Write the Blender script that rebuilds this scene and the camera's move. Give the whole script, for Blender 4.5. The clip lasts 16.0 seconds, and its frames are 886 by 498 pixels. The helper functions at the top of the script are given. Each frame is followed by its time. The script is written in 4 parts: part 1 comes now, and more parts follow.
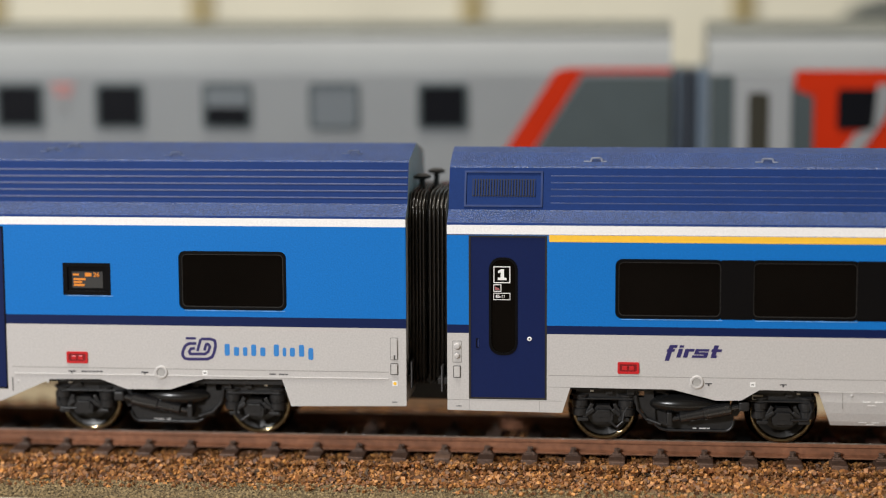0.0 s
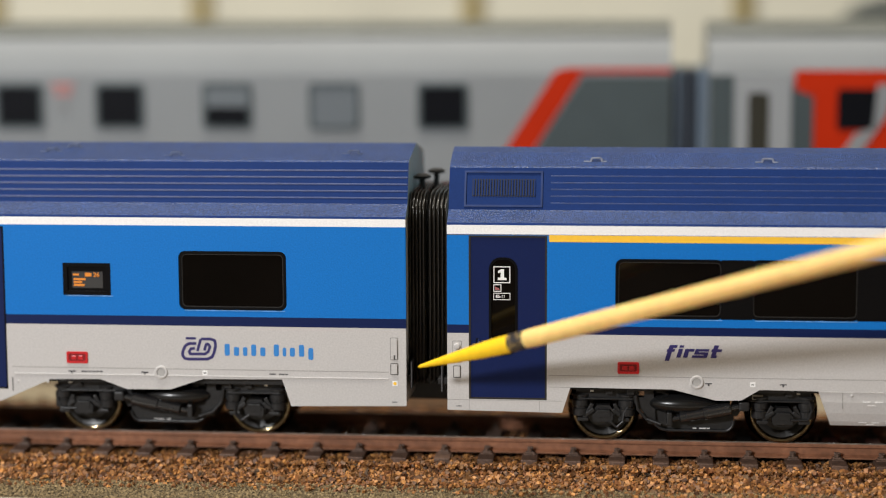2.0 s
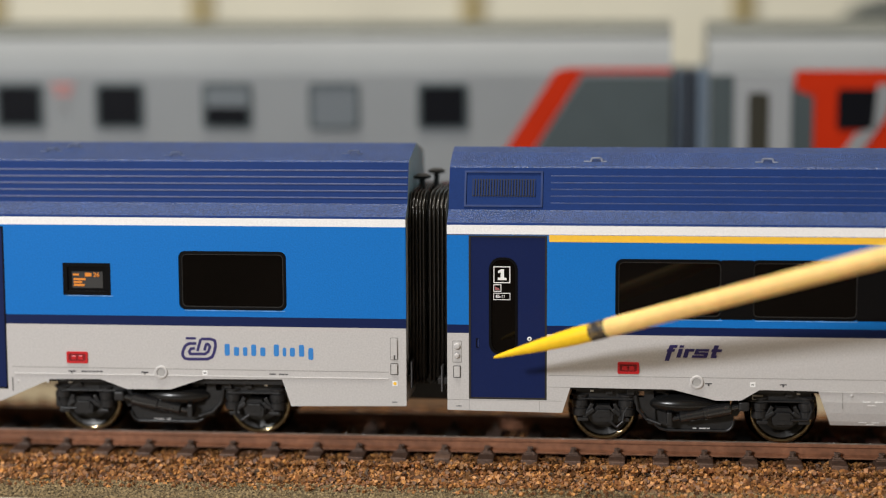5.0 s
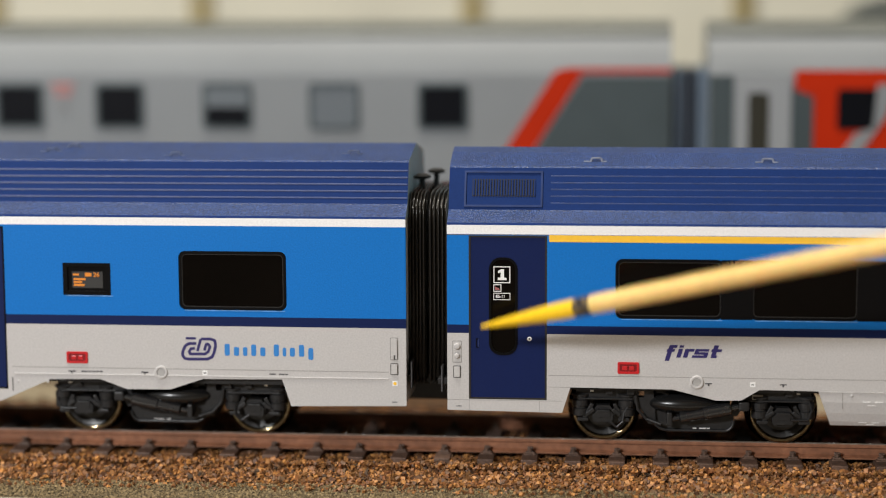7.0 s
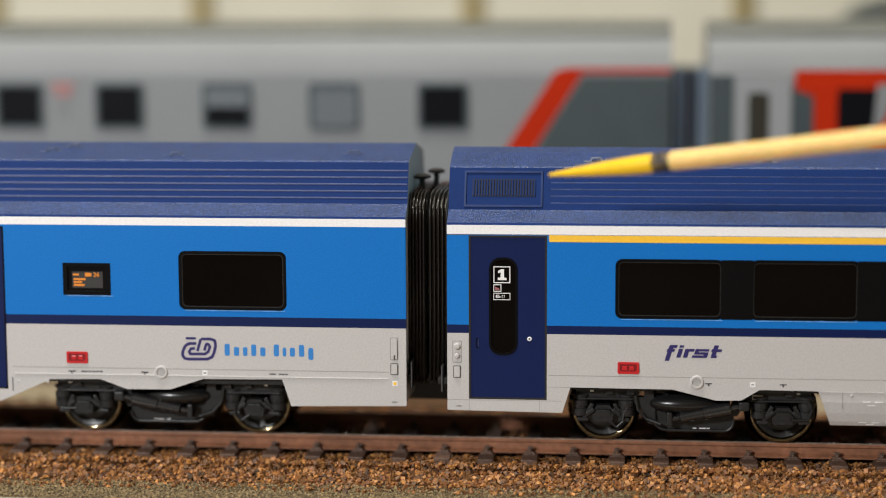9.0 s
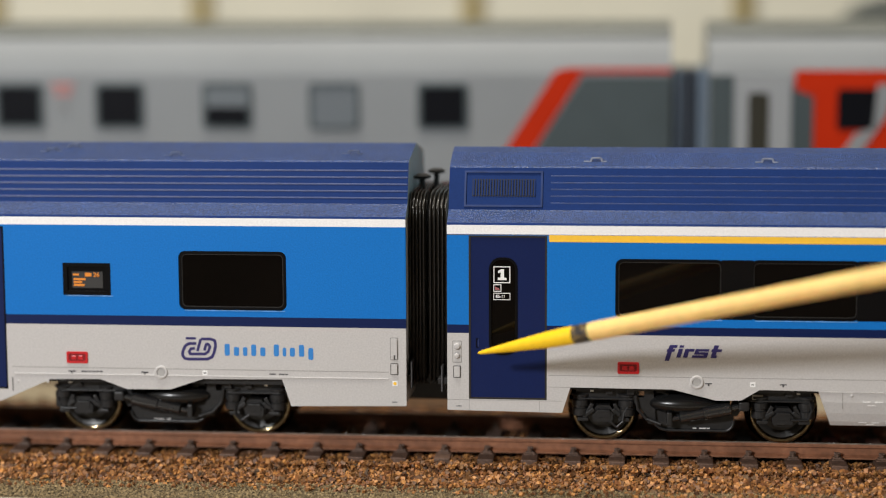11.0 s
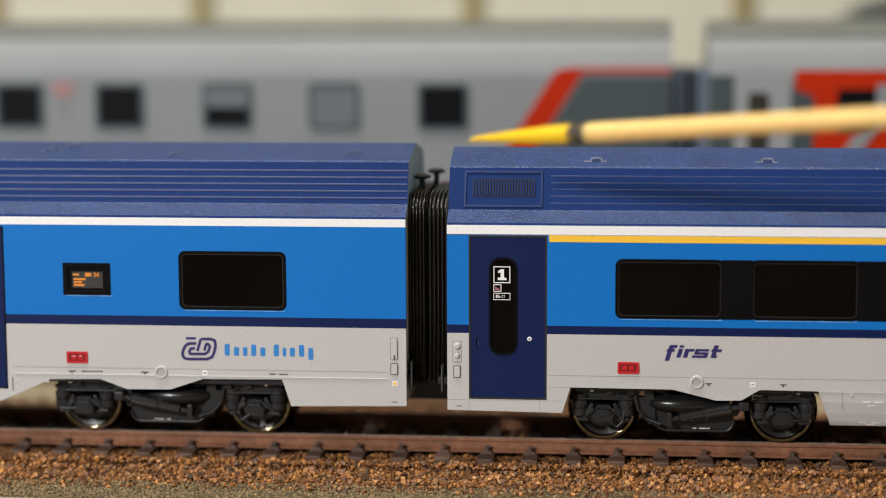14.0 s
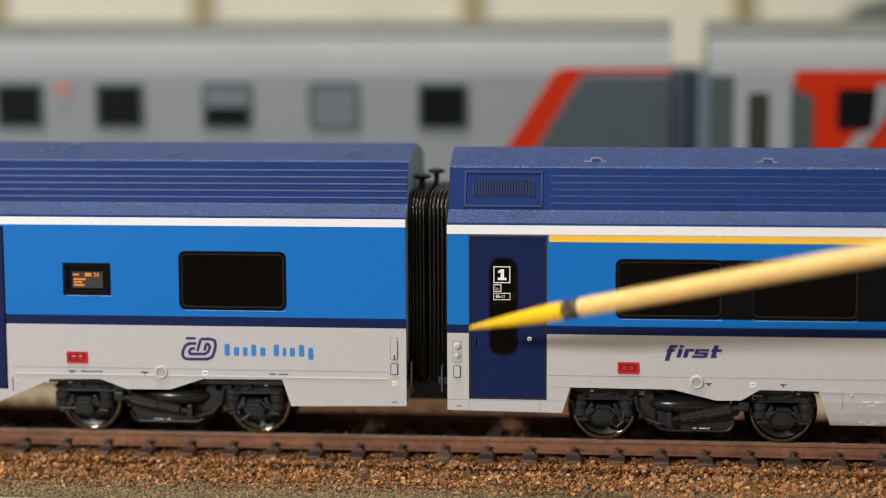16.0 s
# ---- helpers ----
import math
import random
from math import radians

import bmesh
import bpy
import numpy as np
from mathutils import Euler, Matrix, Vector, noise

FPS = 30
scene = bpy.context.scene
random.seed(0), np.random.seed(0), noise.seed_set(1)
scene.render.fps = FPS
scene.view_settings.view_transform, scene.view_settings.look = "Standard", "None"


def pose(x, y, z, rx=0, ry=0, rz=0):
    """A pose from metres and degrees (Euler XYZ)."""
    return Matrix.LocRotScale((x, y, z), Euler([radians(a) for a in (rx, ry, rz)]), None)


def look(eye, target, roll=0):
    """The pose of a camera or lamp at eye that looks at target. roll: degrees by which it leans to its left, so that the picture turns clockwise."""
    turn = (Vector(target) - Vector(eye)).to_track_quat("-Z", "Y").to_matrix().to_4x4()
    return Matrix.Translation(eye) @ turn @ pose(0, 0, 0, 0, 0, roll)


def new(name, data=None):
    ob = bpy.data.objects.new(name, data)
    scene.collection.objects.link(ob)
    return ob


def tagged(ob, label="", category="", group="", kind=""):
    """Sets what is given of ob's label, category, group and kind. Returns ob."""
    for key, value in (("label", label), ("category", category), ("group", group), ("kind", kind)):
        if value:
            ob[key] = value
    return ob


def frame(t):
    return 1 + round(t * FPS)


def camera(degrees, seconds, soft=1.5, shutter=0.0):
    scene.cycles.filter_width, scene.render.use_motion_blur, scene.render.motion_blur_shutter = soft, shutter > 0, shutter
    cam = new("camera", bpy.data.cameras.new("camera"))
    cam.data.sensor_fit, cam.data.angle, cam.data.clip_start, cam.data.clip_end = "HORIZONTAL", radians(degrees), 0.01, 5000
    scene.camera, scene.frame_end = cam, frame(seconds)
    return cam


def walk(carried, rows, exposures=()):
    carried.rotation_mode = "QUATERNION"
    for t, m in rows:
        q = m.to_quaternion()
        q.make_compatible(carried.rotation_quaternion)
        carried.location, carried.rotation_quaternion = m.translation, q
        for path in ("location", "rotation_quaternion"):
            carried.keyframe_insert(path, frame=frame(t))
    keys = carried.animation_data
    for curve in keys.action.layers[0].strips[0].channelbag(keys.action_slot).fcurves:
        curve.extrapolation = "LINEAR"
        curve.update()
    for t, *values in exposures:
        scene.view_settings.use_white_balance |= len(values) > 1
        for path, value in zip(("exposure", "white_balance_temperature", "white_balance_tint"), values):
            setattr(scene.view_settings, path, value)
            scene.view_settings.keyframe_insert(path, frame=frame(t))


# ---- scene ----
MM = 0.001
cam = camera(25.49, 16.0, soft=1.1, shutter=0.8)
cam.data.dof.use_dof = True
cam.data.dof.focus_distance = 0.3138
cam.data.dof.aperture_fstop = 6.5
CAM_POSE = look((0.03094, -0.32453, 0.07393), (-0.00003, -0.01587, 0.03227), -0.249)
walk(cam, [(0.0, CAM_POSE), (16.0, CAM_POSE)], exposures=[(0.0, -0.1), (1.6, -0.1), (2.4, -0.2), (16.0, -0.2)])

# ---- light: a lit hobby room, unseen source low at front left, ceiling lamp above ----
world = bpy.data.worlds.new("room_air")
scene.world = world
world.use_nodes = True
world.node_tree.nodes["Background"].inputs[0].default_value = (1.0, 0.95, 0.88, 1)
world.node_tree.nodes["Background"].inputs[1].default_value = 0.02


def area_lamp(name, eye, target, size, watts, colour):
    data = bpy.data.lights.new(name, "AREA")
    data.shape, data.size, data.energy, data.color = "DISK", size, watts, colour
    ob = new(name, data)
    ob.matrix_world = look(eye, target)
    return ob


# Unseen key source, set from the skewer's shadow; no fixture is built.
area_lamp("front_left_key_light", (-0.29, -0.52, 0.265), (0, 0, 0.02), 0.06, 3.18, (0.975, 0.985, 1.0))
area_lamp("ceiling_lamp_light", (-0.25, -0.28, 1.74), (0, 0.05, 0), 0.4, 37.0, (1.0, 0.94, 0.84))


# ---- materials ----
def mat(name, colour, rough=0.5, metal=0.0, grain=0.0, scale=2000.0, bump=0.0, bscale=3000.0, stain=0.0,
        sscale=120.0, spec=0.5, per_object=0.0, per_island=0.0, coat=0.0):
    m = bpy.data.materials.new(name)
    m.use_nodes = True
    nt = m.node_tree
    b = nt.nodes["Principled BSDF"]
    b.inputs["Roughness"].default_value = rough
    b.inputs["Metallic"].default_value = metal
    b.inputs["Specular IOR Level"].default_value = spec
    b.inputs["Coat Weight"].default_value = coat
    b.inputs["Base Color"].default_value = (*colour, 1)
    co = nt.nodes.new("ShaderNodeTexCoord")

    def noise_tex(s, detail=4):
        n = nt.nodes.new("ShaderNodeTexNoise")
        n.inputs["Scale"].default_value, n.inputs["Detail"].default_value = s, detail
        nt.links.new(co.outputs["Object"], n.inputs["Vector"])
        return n

    src = nt.nodes.new("ShaderNodeRGB")
    src.outputs[0].default_value = (*colour, 1)
    out = src.outputs[0]

    def vary(out, fac, amount):
        h = nt.nodes.new("ShaderNodeMapRange")
        h.inputs["From Min"].default_value, h.inputs["From Max"].default_value = 0.25, 0.75
        h.inputs["To Min"].default_value, h.inputs["To Max"].default_value = 1 - amount, 1 + amount
        nt.links.new(fac, h.inputs["Value"])
        hs = nt.nodes.new("ShaderNodeHueSaturation")
        nt.links.new(out, hs.inputs["Color"])
        nt.links.new(h.outputs[0], hs.inputs["Value"])
        return hs.outputs[0]

    if grain:
        out = vary(out, noise_tex(scale).outputs["Fac"], grain)
    if stain:
        out = vary(out, noise_tex(sscale, 3).outputs["Fac"], stain)
    if per_object:
        info = nt.nodes.new("ShaderNodeObjectInfo")
        out = vary(out, info.outputs["Random"], per_object)
    if per_island:
        geo = nt.nodes.new("ShaderNodeNewGeometry")
        out = vary(out, geo.outputs["Random Per Island"], per_island)
    nt.links.new(out, b.inputs["Base Color"])
    if bump:
        bp = nt.nodes.new("ShaderNodeBump")
        bp.inputs["Strength"].default_value = bump
        bp.inputs["Distance"].default_value = 0.0001
        nt.links.new(noise_tex(bscale, 2).outputs["Fac"], bp.inputs["Height"])
        nt.links.new(bp.outputs[0], b.inputs["Normal"])
    return m


def livery(name, bands):
    """Painted side: plain bands of colour by height, (from height in mm, colour), with a fine printed grain."""
    m = mat(name, (1, 1, 1), rough=0.42, bump=0.22, bscale=4600, spec=0.27)
    nt = m.node_tree
    b = nt.nodes["Principled BSDF"]
    co = nt.nodes.new("ShaderNodeTexCoord")
    sep = nt.nodes.new("ShaderNodeSeparateXYZ")
    nt.links.new(co.outputs["Object"], sep.inputs[0])
    mr = nt.nodes.new("ShaderNodeMapRange")
    mr.inputs["From Max"].default_value = 0.05
    nt.links.new(sep.outputs["Z"], mr.inputs["Value"])
    ramp = nt.nodes.new("ShaderNodeValToRGB")
    ramp.color_ramp.interpolation = "CONSTANT"
    nt.links.new(mr.outputs[0], ramp.inputs[0])
    els = ramp.color_ramp.elements
    els[0].position, els[0].color = 0.0, (*bands[0][1], 1)
    els.remove(els[1])
    for z, c in bands[1:]:
        e = els.new(z / 50.0)
        e.color = (*c, 1)
    n = nt.nodes.new("ShaderNodeTexNoise")
    n.inputs["Scale"].default_value, n.inputs["Detail"].default_value = 3400, 4
    nt.links.new(co.outputs["Object"], n.inputs["Vector"])
    h = nt.nodes.new("ShaderNodeMapRange")
    h.inputs["From Min"].default_value, h.inputs["From Max"].default_value = 0.25, 0.75
    h.inputs["To Min"].default_value, h.inputs["To Max"].default_value = 0.915, 1.085
    nt.links.new(n.outputs["Fac"], h.inputs["Value"])
    hs = nt.nodes.new("ShaderNodeHueSaturation")
    nt.links.new(ramp.outputs[0], hs.inputs["Color"])
    nt.links.new(h.outputs[0], hs.inputs["Value"])
    nt.links.new(hs.outputs[0], b.inputs["Base Color"])
    return m


BLUE, NAVY, GREY, WHITE = (0.004, 0.165, 0.56), (0.002, 0.011, 0.072), (0.53, 0.515, 0.51), (0.91, 0.91, 0.92)
M_SIDE_A = livery("livery_paint_a", [(0, GREY), (19.2, NAVY), (20.88, BLUE), (35.55, WHITE)])
M_SIDE_B = livery("livery_paint_b", [(0, GREY), (18.65, NAVY), (20.05, BLUE), (34.65, WHITE)])
M_GREY = mat("grey_paint", GREY, 0.42, grain=0.06, scale=2600, bump=0.25, bscale=5000, spec=0.4)
M_GREY_LINE = mat("panel_gap", (0.30, 0.29, 0.28), 0.6)
M_JOINT = mat("dark_panel_joint", (0.10, 0.095, 0.09), 0.6)
M_ROOF = mat("roof_paint", (0.0088, 0.030, 0.133), 0.6, grain=0.08, scale=2200, stain=0.06, bump=0.15, bscale=3200, spec=0.1)
# Rib paint lightened and glossed for its highlights; duller copy where they fade.
M_RIB = mat("glossy_rib_paint", (0.016, 0.038, 0.15), 0.34, grain=0.2, scale=900, bump=0.1, bscale=2600, spec=0.8)
M_RIB_FAINT = mat("dull_rib_paint", (0.010, 0.031, 0.13), 0.42, grain=0.3, scale=500, bump=0.1, bscale=2600, spec=0.45)
# Crown and ledge: coarser texture, base lightened for the light they catch.
M_ROOFTOP = mat("textured_lit_roof_paint", (0.017, 0.047, 0.163), 0.38, grain=0.7, scale=3000, stain=0.16, sscale=250, bump=1.0, bscale=4000, spec=0.5)
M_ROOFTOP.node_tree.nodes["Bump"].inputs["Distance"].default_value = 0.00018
# Highlight along lower window and display edges, given as pale blue colour.
M_LIT_EDGE = mat("lit_pale_blue_edge", (0.14, 0.33, 0.66), 0.4, grain=0.5, scale=900)
# Roof ends face away from the lamp; their brightness is put into the colour.
M_ROOFEND = mat("lit_pale_blue_roof_end", (0.36, 0.50, 0.58), 0.5, grain=0.15)
M_NAVY = mat("navy_paint", (0.002, 0.0105, 0.072), 0.45, grain=0.05, bump=0.12, bscale=4000, spec=0.25)
M_YELLOW = mat("yellow_stripe_paint", (0.97, 0.58, 0.05), 0.45, grain=0.04, bump=0.2, bscale=5000)
M_RUBBER = mat("black_rubber", (0.003, 0.003, 0.0035), 0.4, grain=0.2, spec=0.12)
M_GLASS = mat("tinted_glass", (0.0036, 0.0027, 0.0022), 0.05, spec=0.17, stain=0.3, sscale=60)
M_GLASSB = mat("black_window_band", (0.0042, 0.004, 0.0045), 0.3, grain=0.1, spec=0.16)
M_BEAD = mat("grey_window_bead", (0.022, 0.021, 0.02), 0.35)
M_BLACK = mat("black_plastic", (0.020, 0.0195, 0.020), 0.42, grain=0.25, scale=1500, bump=0.3, bscale=2500, spec=0.35)
M_DAMP = mat("satin_black_tube", (0.018, 0.018, 0.019), 0.22, grain=0.2, spec=0.7)
M_GLOSS = mat("glossy_black_plastic", (0.010, 0.010, 0.010), 0.27, bump=0.1, bscale=1500)
M_BELLOWS = mat("bellows_rubber", (0.017, 0.0145, 0.012), 0.27, grain=0.3, bump=0.1, spec=0.6)
M_WHEEL = mat("blackened_wheel", (0.014, 0.013, 0.012), 0.38)
M_TREAD = mat("bright_steel", (0.22, 0.17, 0.10), 0.12, metal=1.0, grain=0.08)
M_RED = mat("red_lamp_plastic", (0.55, 0.02, 0.025), 0.3, grain=0.05)
# Darker copy of the lamp red; carries the shade of the recess.
M_REDD = mat("shaded_red_recess", (0.24, 0.008, 0.012), 0.4)
M_WHITE = mat("white_print", (0.85, 0.85, 0.85), 0.5)
M_INK = mat("dark_print", (0.03, 0.03, 0.035), 0.6)
M_LOGO = mat("violet_blue_print", (0.022, 0.016, 0.12), 0.5)
M_BLUEINK = mat("light_blue_print", (0.025, 0.21, 0.58), 0.5)
M_ORANGE = mat("orange_print", (0.80, 0.26, 0.02), 0.5)
M_SCREEN = mat("display_screen_grey", (0.055, 0.055, 0.055), 0.25)
M_RAIL = mat("rusty_rail_side", (0.265, 0.112, 0.058), 0.55, grain=0.3, scale=900, stain=0.28, sscale=160, bump=0.3)
M_RAILTOP = mat("worn_rail_head", (0.52, 0.43, 0.35), 0.38, metal=0.3, grain=0.2, scale=600)
M_SLEEPER = mat("brown_plastic_sleeper", (0.115, 0.067, 0.046), 0.55, grain=0.5, stain=0.3, sscale=400, bump=0.3, per_object=0.12)
M_STONE = mat("rust_brown_ballast", (0.225, 0.088, 0.023), 0.55, grain=0.5, scale=1800, per_island=0.5, bump=0.8, bscale=2000)
M_STONE_D = mat("dark_ballast", (0.10, 0.058, 0.03), 0.8, grain=0.3, scale=1200, per_island=0.6, bump=0.5)


def two_tone(m, dark, light):
    """Gives every loose stone its own colour between two."""
    nt = m.node_tree
    geo, mix = nt.nodes.new("ShaderNodeNewGeometry"), nt.nodes.new("ShaderNodeMix")
    mix.data_type = "RGBA"
    mix.inputs[6].default_value, mix.inputs[7].default_value = (*dark, 1), (*light, 1)
    curve = nt.nodes.new("ShaderNodeMath")
    curve.operation = "FRACT"
    times = nt.nodes.new("ShaderNodeMath")
    times.operation = "MULTIPLY"
    times.inputs[1].default_value = 7.31
    nt.links.new(geo.outputs["Random Per Island"], times.inputs[0])
    nt.links.new(times.outputs[0], curve.inputs[0])
    nt.links.new(curve.outputs[0], mix.inputs[0])
    src = next(n for n in nt.nodes if n.bl_idname == "ShaderNodeRGB")
    for link in list(src.outputs[0].links):
        nt.links.new(mix.outputs[2], link.to_socket)


two_tone(M_STONE, (0.135, 0.051, 0.018), (0.335, 0.152, 0.042))
M_BED = mat("ballast_bed", (0.10, 0.05, 0.02), 0.9, grain=0.5, scale=900, bump=1.0, bscale=900)
M_SAND = mat("olive_sand_ground", (0.155, 0.112, 0.056), 0.9, grain=0.35, scale=1800, stain=0.2, sscale=90, bump=1.0, bscale=1600)
M_GRAIN = mat("sand_grains", (0.195, 0.142, 0.070), 0.8, grain=0.2, per_island=0.6)
M_SHOULDER = mat("beige_sand_strip", (0.34, 0.28, 0.185), 0.9, grain=0.25, scale=1500, stain=0.15, sscale=60, bump=0.8, bscale=1400)
M_TRIM = mat("light_board_edge", (0.50, 0.46, 0.40), 0.6, grain=0.1)
M_TABLE = mat("brown_board", (0.22, 0.13, 0.07), 0.6, grain=0.2, scale=60, stain=0.2, sscale=8)
M_BG = mat("pale_grey_coach_paint", (0.252, 0.267, 0.275), 0.62, stain=0.05, sscale=60)
M_BGROOF = mat("grey_coach_roof", (0.125, 0.135, 0.122), 0.5, stain=0.1)
M_BGDARK = mat("dark_grey_coach_panel", (0.052, 0.071, 0.076), 0.5, stain=0.08)
M_BGRED = mat("red_coach_paint", (0.51, 0.028, 0.005), 0.5, stain=0.06, spec=0.08)
M_BGWIN = mat("dark_coach_window", (0.0055, 0.006, 0.008), 0.4, spec=0.08)
M_BGBLIND = mat("grey_window_blind", (0.13, 0.15, 0.165), 0.5)
M_BGBLUE = mat("blue_grey_bellows", (0.028, 0.038, 0.055), 0.6)
M_BGFOLD = mat("pale_blue_grey_fold", (0.11, 0.15, 0.20), 0.55, stain=0.1)
M_BGDOORGLASS = mat("brown_tinted_door_glass", (0.042, 0.040, 0.030), 0.4, spec=0.12)
M_CREAM = mat("cream_render", (0.71, 0.69, 0.575), 0.8, stain=0.08, sscale=30)
M_OCHRE = mat("ochre_pilaster", (0.30, 0.22, 0.045), 0.7, stain=0.2)
M_ROOM = mat("room_plaster", (0.30, 0.275, 0.235), 0.9, stain=0.05, sscale=2)
M_FLOOR = mat("room_floor_wood", (0.25, 0.15, 0.08), 0.6, stain=0.2, sscale=5)
M_WOOD = mat("pale_bamboo", (0.88, 0.605, 0.215), 0.5, grain=0.1, scale=700, stain=0.08, sscale=150, bump=0.4, bscale=900)
for _name, _value in (("Subsurface Weight", 0.35), ("Subsurface Scale", 0.0016)):
    M_WOOD.node_tree.nodes["Principled BSDF"].inputs[_name].default_value = _value
M_TIP = mat("yellow_painted_wood", (0.93, 0.58, 0.008), 0.45, grain=0.07, scale=900, bump=0.2)
M_BAND = mat("black_ink_on_wood", (0.024, 0.017, 0.014), 0.5)
_nt = M_BAND.node_tree
_co, _no, _mr, _mx = (_nt.nodes.new(k) for k in ("ShaderNodeTexCoord", "ShaderNodeTexNoise", "ShaderNodeMapRange", "ShaderNodeMix"))
_mx.data_type = "RGBA"
_no.inputs["Scale"].default_value, _no.inputs["Detail"].default_value = 700, 3
_mr.inputs["From Min"].default_value, _mr.inputs["From Max"].default_value = 0.48, 0.70
_mx.inputs[6].default_value, _mx.inputs[7].default_value = (0.02, 0.016, 0.016, 1), (0.30, 0.20, 0.07, 1)
_nt.links.new(_co.outputs["Object"], _no.inputs["Vector"])
_nt.links.new(_no.outputs["Fac"], _mr.inputs["Value"])
_nt.links.new(_mr.outputs[0], _mx.inputs[0])
_nt.links.new(_mx.outputs[2], _nt.nodes["Principled BSDF"].inputs["Base Color"])


# ---- builders (all sizes in millimetres) ----
def thing(name, loc, label, category, group="", kind=""):
    e = new(name)
    e.empty_display_size = 0.005
    e.location = Vector(loc) * MM
    return tagged(e, label, category, group, kind)


def origin(ob):
    o = Vector((0, 0, 0))
    while ob:
        o += ob.location
        ob = ob.parent
    return o


def part(name, bm, material, parent=None, label="", smooth=False):
    """Links a bmesh, drawn in world millimetres, as one mesh under a thing or part."""
    bmesh.ops.recalc_face_normals(bm, faces=bm.faces)
    base = origin(parent) if parent else Vector((0, 0, 0))
    for v in bm.verts:
        v.co = v.co * MM - base
    me = bpy.data.meshes.new(name)
    bm.to_mesh(me)
    bm.free()
    me.materials.append(material)
    if smooth:
        me.shade_smooth()
    ob = new(name, me)
    if parent:
        ob.parent = parent
    return tagged(ob, label)


def add_box(bm, x0, x1, y0, y1, z0, z1, bevel=0.0, turn=None):
    r = bmesh.ops.create_cube(bm, size=1)
    c = Vector(((x0 + x1) / 2, (y0 + y1) / 2, (z0 + z1) / 2))
    for v in r["verts"]:
        v.co = Vector((v.co.x * (x1 - x0), v.co.y * (y1 - y0), v.co.z * (z1 - z0)))
        if turn:
            v.co = turn @ v.co
        v.co += c
    if bevel:
        edges = list({e for v in r["verts"] for e in v.link_edges})
        bmesh.ops.bevel(bm, geom=edges, offset=bevel, segments=2, affect="EDGES", profile=0.6)
    return bm


def box(*a, **k):
    return add_box(bmesh.new(), *a, **k)


def add_prism(bm, pts, y0, y1):
    """A prism over the outline pts in the x-z plane, from depth y0 to y1."""
    f = bm.faces.new([bm.verts.new((x, y0, z)) for x, z in pts])
    r = bmesh.ops.extrude_face_region(bm, geom=[f])
    for v in r["geom"]:
        if isinstance(v, bmesh.types.BMVert):
            v.co.y = y1
    return bm


def prism(pts, y0, y1):
    return add_prism(bmesh.new(), pts, y0, y1)


def rounded(x0, x1, z0, z1, r, n=5):
    pts = []
    for cx, cz, a in ((x1 - r, z1 - r, 0), (x0 + r, z1 - r, 90), (x0 + r, z0 + r, 180), (x1 - r, z0 + r, 270)):
        for i in range(n + 1):
            t = radians(a + 90 * i / n)
            pts.append((cx + r * math.cos(t), cz + r * math.sin(t)))
    return pts


def panel(outline, holes, y0, y1):
    """A flat wall with openings through it, in the x-z plane, from depth y0 (outer) to y1."""
    bm = bmesh.new()
    edges = []
    for loop in (outline, *holes):
        vs = [bm.verts.new((x, y0, z)) for x, z in loop]
        edges += [bm.edges.new((vs[i], vs[(i + 1) % len(vs)])) for i in range(len(vs))]
    bmesh.ops.triangle_fill(bm, edges=edges, use_beauty=True)
    r = bmesh.ops.extrude_face_region(bm, geom=bm.faces[:])
    for v in r["geom"]:
        if isinstance(v, bmesh.types.BMVert):
            v.co.y = y1
    return bm


def ring(outer, inner, y0, y1):
    """A frame between two outlines with the same number of points."""
    bm = bmesh.new()
    n = len(outer)
    rows = [[bm.verts.new((x, y, z)) for x, z in loop] for loop, y in
            ((outer, y1), (outer, y0), (inner, y0), (inner, y1))]
    for a, b in ((0, 1), (1, 2), (2, 3), (3, 0)):
        for i in range(n):
            j = (i + 1) % n
            bm.faces.new((rows[a][i], rows[a][j], rows[b][j], rows[b][i]))
    return bm


def add_lathe(bm, profile, m, n=24):
    """A turned body: profile of (along x, radius), placed by m."""
    rows = []
    for a, r in profile:
        rows.append([bm.verts.new(m @ Vector((a, r * math.cos(2 * math.pi * i / n), r * math.sin(2 * math.pi * i / n))))
                     for i in range(n)])
    for p, q in zip(rows, rows[1:]):
        for i in range(n):
            bm.faces.new((p[i], p[(i + 1) % n], q[(i + 1) % n], q[i]))
    bm.faces.new(rows[0])
    bm.faces.new(rows[-1][::-1])
    return bm


def along(a, b):
    """The pose at a whose x axis points to b."""
    d = (Vector(b) - Vector(a)).normalized()
    return Matrix.Translation(a) @ d.to_track_quat("X", "Z").to_matrix().to_4x4()


def rod(a, b, r, n=12):
    d = (Vector(b) - Vector(a)).length
    return add_lathe(bmesh.new(), [(0, r * 0.8), (0.15 * r, r), (d - 0.15 * r, r), (d, r * 0.8)], along(a, b), n)


def wire(name, pts, r, material, parent):
    bm = bmesh.new()
    for a, b in zip(pts, pts[1:]):
        d = (Vector(b) - Vector(a)).length
        add_lathe(bm, [(-0.3 * r, r), (d + 0.3 * r, r)], along(a, b), 8)
    return part(name, bm, material, parent, smooth=False)


